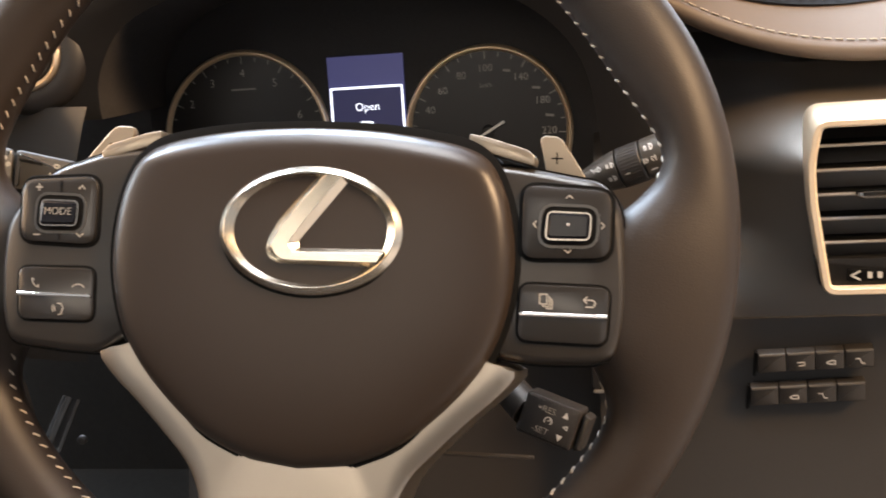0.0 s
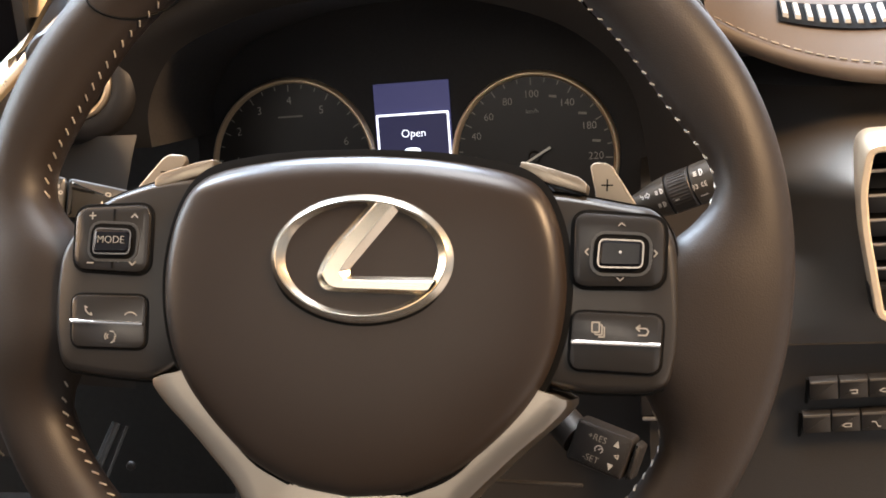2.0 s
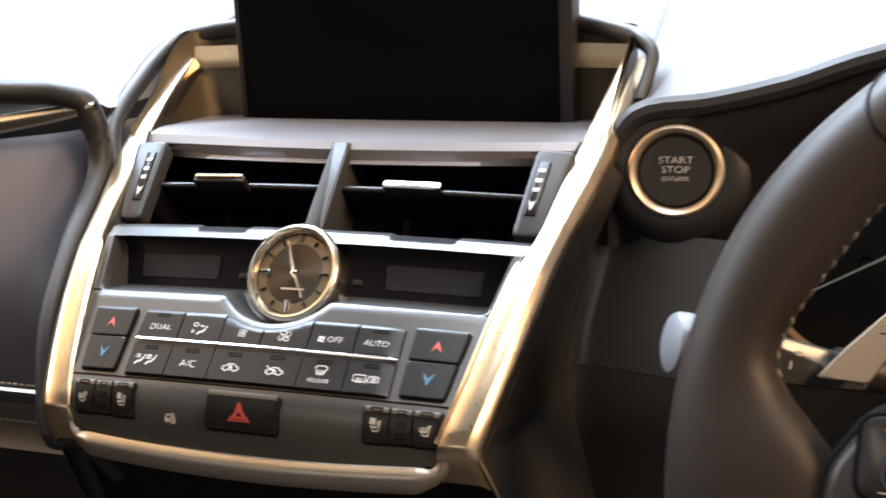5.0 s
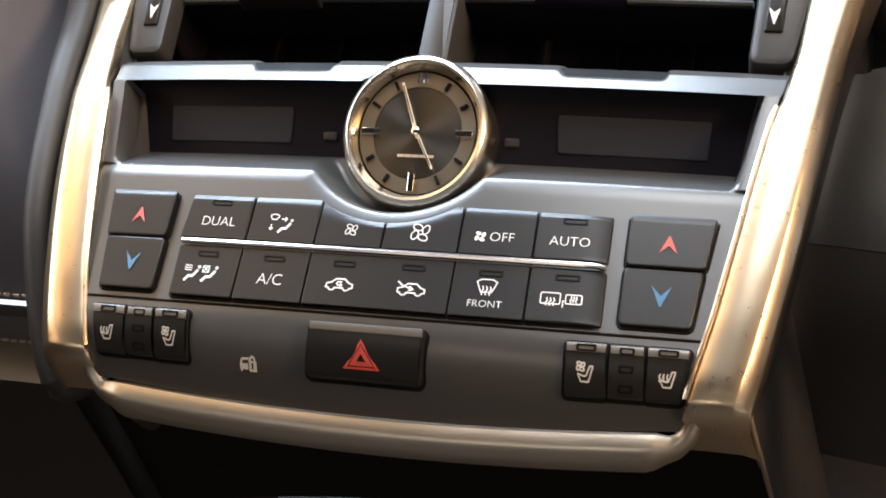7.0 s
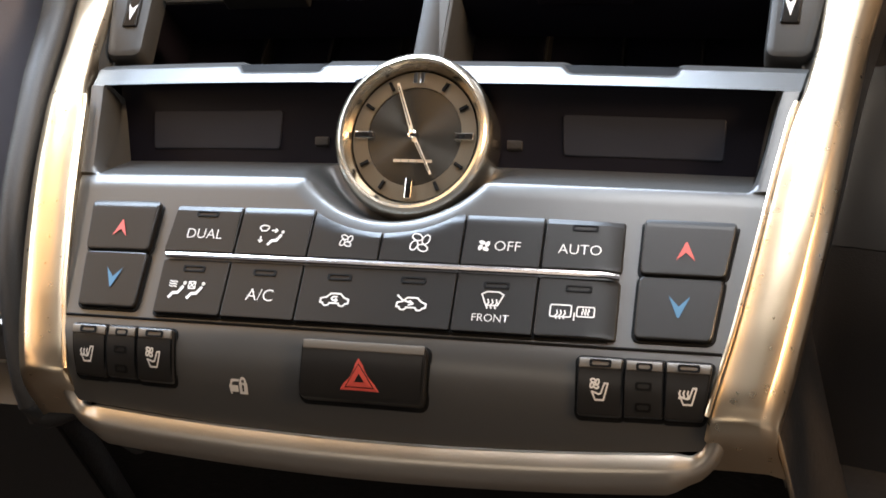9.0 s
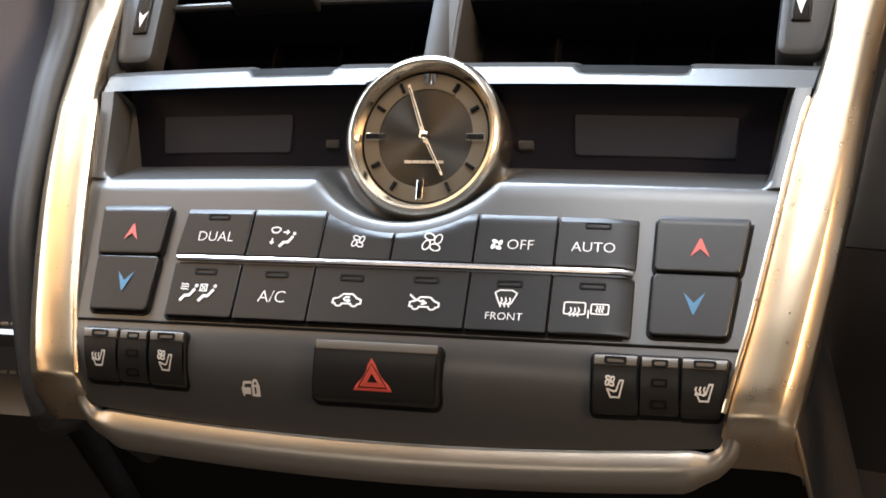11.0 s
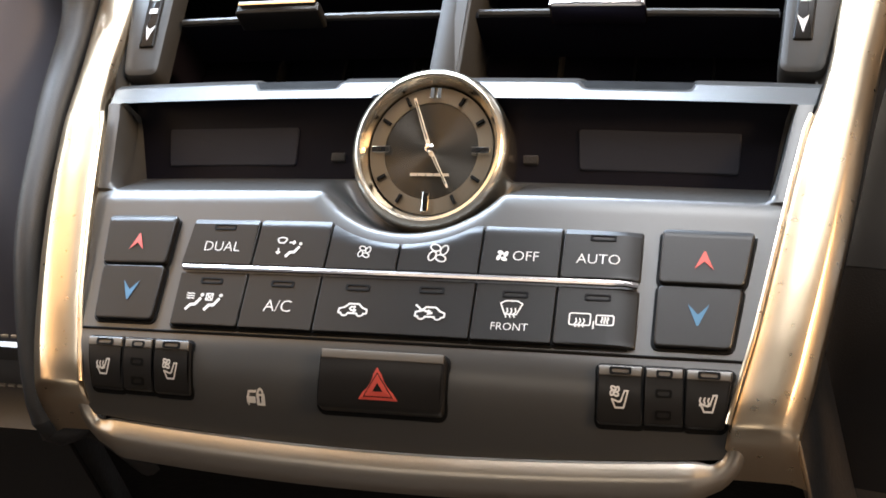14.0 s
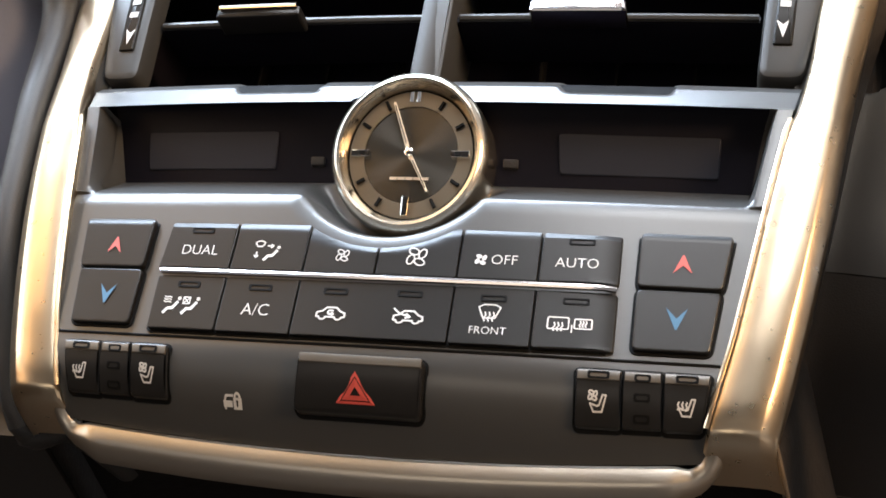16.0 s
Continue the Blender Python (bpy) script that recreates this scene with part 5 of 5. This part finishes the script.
        part("key_dot", plate(circle(cx, 0, 0.0006, 10), wheel, 0.0077, 0.0004, 0.0001), WHITE, c_, smooth=False)
    low = rounded([(s * 0.0955, -0.0485), (s * 0.1325, -0.0490), (s * 0.1335, -0.0250), (s * 0.0960, -0.0245)], 0.005, 5)
    part("lower_switch_gap", plate(inset(low, -0.0009), wheel, 0.0020, 0.003, 0.0002), GAP, steer, smooth=False)
    lk = part("lower_switch", plate(low, wheel, 0.0034, 0.004, 0.0014), SWITCH, steer, "black lower switch")
    part("switch_bar", tube([wheel(s * x, -0.0372, 0.0038) for x in lin(0.0965, 0.1325, 6)], (0.0010, 0.0009), 8), CHROME, lk, "chrome divider bar")
    if s < 0:
        ic = at([[(-13, 7), (-12.4, 5), (-11, 3.6), (-9.4, 3)], [(-13, 7), (-11.8, 6.4)], [(-9.4, 3), (-9.8, 4.2)]], cx, -0.0372) + at([arc(10, 3, 3, 2, 20, 160, 6)], cx, -0.0372) + at([[(0.2, -3.9), (2.0, -4.0), (2.7, -5.0), (3.3, -6.1), (2.6, -6.4), (2.9, -7.2), (2.4, -7.5), (2.6, -8.4), (1.0, -9.0)], arc(-0.6, -6.2, 1.6, 1.9, 130, 230, 5), arc(-0.2, -6.2, 0.9, 1.0, 120, 240, 5)], cx, -0.0372)
    else:
        ic = at([[(-11, 4.4), (-11, 8.4), (-8, 8.4), (-8, 4.4), (-11, 4.4)], [(-7.4, 7.4), (-6.9, 7.4), (-6.9, 3.4), (-9.6, 3.4), (-9.6, 3.9)], [(-6.3, 6.4), (-5.9, 6.4), (-5.9, 2.5), (-8.2, 2.5)]], cx, -0.0372) + at([[(7, 6.6), (11, 6.6), (12, 5.4), (11, 3.8), (8, 3.8)], [(8.4, 7.8), (7, 6.6), (8.4, 5.4)]], cx, -0.0372)
    part("switch_symbols", strokes(ic, 0.0006, wheel, 0.0037), DIM, lk, smooth=False)

HALFSP = [(60, -40), (78, -56), (94, -61.5), (88.5, -71), (75.5, -83), (62, -96.5), (51, -108.5), (45, -121), (42.5, -138), (42.5, -160)]
sp = [(PADC * 0.6 + a / 1000, b / 1000) for a, b in HALFSP]
sp = spline(sp, 3)
silver = sp + [(2 * PADC * 0.6 - a, b) for a, b in sp[::-1]]


def spoke(i, k):
    """From the outer edge inwards under the cover; hollow between the arms and the foot."""
    u, v = silver[i]
    c = Vector((PADC * 0.6, -0.045))
    q = Vector((u, v))
    if k == 0:
        return wheel(u, v, -0.03)
    q = q.lerp(c, (0, 0.0, 0.012, 0.035, 0.12, 0.6)[k])
    h = (0, -0.001, 0.0014, 0.0022, 0.0022, 0.0018)[k] + 0.0012 * smooth((q.y + 0.105) / 0.05) + 0.0020 * smooth((-0.125 - q.y) / 0.03)
    return wheel(q.x, q.y, h)


part("lower_spoke", grid(list(range(len(silver))), list(range(6)), spoke), SPOKEMETAL, steer, "satin champagne lower spoke")

# column and stalks
col = thing("steering_column", (0.385, 0.05, 0.86), "black steering column shroud", "steering column")
part("shroud", tube([wheel(0, -0.01, -0.035), wheel(0, -0.012, -0.08), wheel(0, -0.015, -0.20), wheel(0, -0.02, -0.27)], [0.05, 0.060, 0.068, 0.07], 28), DARK, col, "black shroud")

stalk = thing("wiper_stalk", (0.25, 0.0, 0.935), "grey wiper stalk with a flattened knob and white symbols", "control stalk")
P0, P1 = Vector((0.335, 0.045, 0.896)), Vector((0.1725, -0.0265, 0.9405))
dirn = (P1 - P0).normalized()
sn = Vector((0.450, -0.846, 0.285))
su = Vector((0.095, 0.362, 0.927))
sf = lambda a, b, h: P0 + dirn * a + su * b + sn * h
part("arm", tube([P0, P0 + dirn * 0.06, P0 + dirn * 0.105], [0.0075, 0.0075, 0.0085], 20), DARK, stalk, "dark grey arm")
part("knob", plate(rounded([(0.095, -0.0080), (0.1485, -0.0105), (0.1485, 0.0112), (0.095, 0.0052)], 0.003), sf, 0.0130, 0.0235, 0.0032), STALKGREY, stalk, "flattened grey knob")
end = part("end_cap", plate(rounded([(0.1491, -0.0105), (0.1725, -0.0110), (0.1725, 0.0115), (0.1491, 0.0113)], 0.003), sf, 0.0130, 0.0235, 0.0032), STALKGREY, stalk, "pale grey end cap")
part("end_button", tube([P0 + dirn * t for t in (0.1700, 0.1745, 0.1770, 0.1785)], [0.0134, 0.0134, 0.0122, 0.0085], 22), STALKCAP, stalk, "pale rounded end button")
part("slot", plate(rounded([(0.1345, 0.0036), (0.1463, 0.0050), (0.1463, 0.0064), (0.1345, 0.0050)], 0.0004), sf, 0.0133, 0.001, 0.0001), GAP, stalk, smooth=False)
for lines, a, b in (([arc(0, 0, 1.3, 0.9, 0, 360, 10)], 0.1277, 0.0040), ([[(0, -1.6), (0, 1.2)]], 0.1305, -0.0012)):
    part("stalk_symbol", strokes(at(lines, a, b), 0.0007, sf, 0.0133), WHITE, stalk, "white symbol", smooth=False)
for a, b in ((0.1535, 0.0060), (0.1515, 0.0028)):
    part("stalk_symbol", strokes(at([arc(0, 0, 0.9, 0.8, 0, 360, 8)], a, b), 0.0007, sf, 0.0133), WHITE, end, "white symbol", smooth=False)

light = thing("light_stalk", (0.5, 0.05, 0.91), "dark light-switch stalk with white symbols", "control stalk")
L0, L1 = Vector((0.44, 0.062, 0.8770)), Vector((0.548, 0.050, 0.9150))
la = (L1 - L0).normalized()
lu = Vector((-0.3045, 0.2049, 0.9302))
ln_ = Vector((-0.1646, -0.9732, 0.1605))
part("arm", tube([L0 + la * a for a in (0, 0.05, 0.058, 0.066, 0.073, 0.0785)], [0.0055, 0.0056, 0.0062, 0.0082, 0.0100, 0.0108], 24), STALKBROWN, light, "grey-brown arm")
knob = part("knob", tube([L0 + la * a for a in (0.0792, 0.0800, 0.0915, 0.0923)], [0.0104, 0.0110, 0.0110, 0.0104], 28), DARK, light, "black turning knob")
for i in range(14):
    q = radians(-60 + 9 * i)
    e = lu * math.sin(q) + ln_ * math.cos(q)
    part("rib", tube([L0 + la * a + e * 0.0110 for a in (0.0808, 0.0908)], 0.0004, 5), DARKBROWN, knob)
part("tip", tube([L0 + la * a for a in (0.0930, 0.0936, 0.105, 0.112)], [0.0106, 0.0112, 0.0112, 0.0098], 24), STALKBROWN, light, "grey-brown tip")
lf = lambda a, b, h: L0 + la * a + lu * b + ln_ * (math.sqrt(max(0, 0.0111 ** 2 - b * b)) - 22 * max(0, 0.0785 - a) ** 2 + h)
LAMP = [arc(1, 0, 1.6, 1.6, -90, 90, 6), [(1, -1.6), (1, 1.6)], [(-1, -1), (-2.6, -1)], [(-1, 0), (-2.6, 0)], [(-1, 1), (-2.6, 1)]]
ARROW = [[(-2.5, -1), (0, -1), (0, -2.5), (2.5, 0), (0, 2.5), (0, 1), (-2.5, 1), (-2.5, -1)]]
ARROW2 = [[(-x, y) for x, y in ARROW[0]]]
SIDE = [arc(0.5, 0, 1.0, 1.3, 90, 270, 6)] + [[(1.6, q), (2.6, 2 * q)] for q in (-0.8, 0, 0.8)]
for lines, a, b, k in ((ARROW2, 0.0648, 0.0034, 0.00058), (ARROW, 0.0690, 0.0036, 0.00058), (LAMP, 0.0758, 0.0034, 0.00075), (LAMP, 0.0752, -0.0036, 0.00075), (LAMP, 0.0980, 0.0056, 0.0009), (SIDE, 0.0986, -0.0008, 0.0008), ([[(-x, y) for x, y in q] for q in SIDE], 0.0955, -0.0008, 0.0008), ([[(-2, 0), (2, 0)]], 0.0975, -0.0062, 0.0009), ([[(-1.2, 0), (1.2, 0)]], 0.0836, -0.0038, 0.0009)):
    part("stalk_symbol", strokes(at(lines, a, b, k), 0.0006, lf, 0.0006), WHITE, light, "white lamp symbol", smooth=False)

cruise = thing("cruise_stalk", (0.48, -0.04, 0.81), "black cruise-control stalk with white lettering", "control stalk")
CX = Vector((0.92, -0.05, -0.36)).normalized()
CN = Vector((-0.1, -0.95, 0.3)).normalized()
CX = (CX - CN * CX.dot(CN)).normalized()
CU = CN.cross(CX)
cf = lambda a, b, h: Vector((0.4790, -0.042, 0.8005)) + CX * a * 0.8 + CU * b * 0.8 + CN * h
part("lever", plate(rounded([(-0.020, -0.0135), (0.0165, -0.0135), (0.0165, 0.0135), (-0.020, 0.0135)], 0.003), cf, 0.0, 0.016, 0.0025), DARK, cruise, "black lever")
part("arm", tube([cf(-0.018, 0, -0.008), Vector((0.40, 0.03, 0.85))], 0.009, 14), DARK, cruise, "black arm")
part("lever_end", plate(rounded([(0.0175, -0.0120), (0.0225, -0.0105), (0.0225, 0.0105), (0.0175, 0.0120)], 0.0015), cf, -0.001, 0.014, 0.002), DARKBROWN, cruise, "brown end button")
word("+RES", 0.0056, cf, -0.005, 0.0062, 0.0004, DIM, cruise)
word("-SET", 0.0056, cf, -0.005, -0.0070, 0.0004, DIM, cruise)
part("lever_symbols", rings([([(0.0055, 0.0052), (0.0095, 0.0052), (0.0075, 0.0092)], 0.0004)], cf), WHITE, cruise, smooth=False)
part("lever_symbols", rings([([(0.0055, -0.0056), (0.0095, -0.0056), (0.0075, -0.0096)], 0.0004)], cf), WHITE, cruise, smooth=False)
part("lever_symbols", strokes(at([arc(-2, 0, 2.4, 2.4, -40, 220, 10), [(-2, 0), (-0.6, 1.2)], [(8, 0), (10.5, 1.2), (10.5, -1.2), (8, 0)]], 0, 0), 0.0006, cf, 0.0004), WHITE, cruise, smooth=False)

# ---------------------------------------------------------------- side vent and switches by the driver's door
side = thing("side_air_vent", (0.665, 0.115, 0.865), "rectangular side air vent with a champagne frame", "air vent")
vy = lambda a, b, h: Vector((a, 0.112 - h + 0.03 * (b - 0.86), b))
vo = rounded([(0.6225, 0.8095), (0.722, 0.8095), (0.728, 0.862), (0.722, 0.9125), (0.6185, 0.9125), (0.6136, 0.887), (0.6146, 0.864)], 0.008, 5)
vi = inset(vo, 0.0052)
part("vent_bezel", rings([(vo, -0.045), (vo, 0.003), (inset(vo, 0.0012), 0.0052), (inset(vo, 0.0040), 0.0052), (vi, 0.0035), (vi, -0.012)], vy, False), BEZEL, side, "champagne satin bezel")
part("duct", rings([(vi, 0.0), (inset(vi, 0.002), -0.04)], vy), GAP, side, "black duct")
for i in range(5):
    z = 0.8398 + i * 0.0141
    sl = part("slat", plate(rounded([(0.6195, z - 0.0012), (0.7225, z - 0.0012), (0.7225, z + 0.0012), (0.6195, z + 0.0012)], 0.0008, 2), vy, -0.002, 0.012, 0.0004), GAP, side, "black slat")
    part("slat_edge", tube([vy(x, z, -0.0012) for x in lin(0.6200, 0.7225, 6)], 0.0010, 8), SATIN, sl, "pale front edge")
part("slat_tab", tube([vy(0.641, 0.8690, 0.003), vy(0.645, 0.8690, 0.005), vy(0.69, 0.8690, 0.005), vy(0.694, 0.8690, 0.003)], [(0.003, 0.0016), (0.004, 0.0026), (0.004, 0.0026), (0.003, 0.0016)], 10), CHROME, side, "chrome tab")
part("lower_plate", plate(rounded([(0.6205, 0.8145), (0.7205, 0.8145), (0.7205, 0.8305), (0.6180, 0.8305)], 0.002), vy, 0.001, 0.01, 0.0006), KEY, side, "black lower plate")
tw = part("thumbwheel", plate(rounded([(0.636, 0.8172), (0.684, 0.8172), (0.684, 0.8250), (0.636, 0.8250)], 0.001), vy, 0.0025, 0.004, 0.0006), GAP, side, "black thumbwheel")
part("wheel_mark", strokes([[(0.6427, 0.8236), (0.6379, 0.8211), (0.6427, 0.8186)]], 0.0012, vy, 0.0030), WHITE, tw, smooth=False)
for x in (0.6482, 0.6536, 0.660):
    part("wheel_mark", rings([([(x - 0.0013, 0.8192), (x + 0.0013, 0.8192), (x + 0.0013, 0.8230), (x - 0.0013, 0.8230)], 0.0028)], vy), WHITE, tw, smooth=False)

bank = thing("switch_bank", (0.615, 0.115, 0.76), "two rows of small dark switches", "switch panel")
by = lambda a, b, h: Vector((a, 0.118 - h - 0.06 * (0.80 - b), b + 0.045 * (a - 0.585)))
ICON = {1: [[(-2, 1.5), (0, 1.5), (1.5, -1.5), (3, -1.5)]], 2: [[(-2, 1), (2, 1)], [(-1, -1), (2, -1)], [(2, 1), (2, -1)]], 3: [[(-2, 0), (0, 1), (3, 1), (3, -1), (0, -1), (-2, 0)]]}
for row, (z, x0) in enumerate(((0.7655, 0.5855), (0.7450, 0.5808))):
    # Flat black strip painted in for the shadow beside each row.
    part("slot", plate([(x0 - 0.0030, z - 0.0085), (x0 - 0.0010, z - 0.0085), (x0 + 0.0002, z + 0.0062), (x0 - 0.0016, z + 0.0062)], by, 0.0006, 0.004, 0.0002), GAP, bank, "black strip for the shadow slot beside the switches", smooth=False)
    for i in range(4):
        x = x0 + i * 0.0166
        kk = part("switch", plate(rounded([(x, z - 0.006), (x + 0.0162, z - 0.006), (x + 0.0162, z + 0.006), (x, z + 0.006)], 0.0008), by, 0.003, 0.008, 0.0008), DARKBROWN, bank, "dark brown rocker switch")
        part("switch_edge", plate([(x + 0.0006, z + 0.0042), (x + 0.0156, z + 0.0042), (x + 0.0156, z + 0.0056), (x + 0.0006, z + 0.0056)], by, 0.0035, 0.001, 0.0002), KEYTOP, kk, "paler upper edge", smooth=False)
        if (row == 0 and i > 0) or (row == 1 and i in (1, 2)):
            part("switch_symbol", strokes(at(ICON[1 + (i + row) % 3], x + 0.008, z - 0.0015), 0.0006, by, 0.0033), WHITE, kk, smooth=False)
low = thing("lower_switch_pair", (0.61, 0.1, 0.70), "pair of dark lower blanks with pale marks", "switch panel")
for x in (0.582, 0.608):
    kk = part("blank", plate(rounded([(x, 0.678), (x + 0.022, 0.678), (x + 0.022, 0.695), (x, 0.695)], 0.001), by, 0.003, 0.008, 0.0008), DARK, low, "black blank")
    part("mark", strokes([[(x + 0.008, 0.6868), (x + 0.0175, 0.6868)]], 0.0010, by, 0.0034), DIM, kk, smooth=False)

grille = thing("defroster_grille", right_top(0.62, 0.04), "black defroster grille with pale slats in the dash top", "grille")
gf = lambda x, q, h: right_top(x, (0.008 + (x - 0.5817) * 0.33) * (1 - q) + (0.042 + (x - 0.5817) * 0.65) * q) + Vector((0, -0.2, 1)) * h
part("grille_frame", grid(lin(0.575, 0.70, 20), lin(-0.1, 1.1, 4), lambda x, q: gf(x, q, 0.0012)), GAP, grille, "black recessed frame", smooth=False)
for i in range(18):
    x = 0.5775 + i * 0.0068
    part("slat", rings([([(x, 0.12), (x + 0.0034, 0.12), (x + 0.0024, 0.88), (x - 0.0010, 0.88)], 0.0010), ([(x + 0.0004, 0.15), (x + 0.0030, 0.15), (x + 0.0020, 0.85), (x - 0.0006, 0.85)], 0.0034)], gf), WHITE, grille, smooth=False)

# ---------------------------------------------------------------- footwell pieces
lever = thing("column_lever", (0.496, 0.117, 0.75), "small black lever with a white mark under the column", "lever")
part("lever_body", box((0.4965, 0.128, 0.7575), (0.022, 0.02, 0.019), None, 0.002), DARK, lever, "black lever body")
part("lever_edge", box((0.4965, 0.1165, 0.7475), (0.020, 0.003, 0.0018), None, 0.0006), SATIN, lever, "grey lower edge")
part("lever_mark", box((0.5000, 0.1178, 0.7565), (0.0022, 0.0006, 0.0014), None, 0), WHITE, lever, smooth=False)
part("shroud_edge", box((0.427, 0.055, 0.7345), (0.056, 0.003, 0.0018), Matrix.Rotation(radians(3), 3, "Y"), 0.0006), HOODIN, col, "grey lower edge of the shroud")
part("side_strip", tube([(0.1622, 0.0631, 0.7715), (0.157, 0.054, 0.7588), (0.152, 0.0451, 0.746)], (0.0042, 0.002), 10), PODLOW, console, "blue-grey trim strip")
part("side_strip", tube([(0.1682, 0.0653, 0.7682), (0.1634, 0.0561, 0.7548), (0.1585, 0.0469, 0.7413)], 0.0012, 8), PODLOW, console, "thin blue-grey trim strip")
part("side_stud", lathe([(0.0030, -0.002), (0.0030, 0.0), (0.0022, 0.0008), (0.0003, 0.0010)], lambda a, b, h: Vector((0.1704 + a, 0.0558 - h, 0.7447 + b)), 16), DARK, console, "dark round stud")
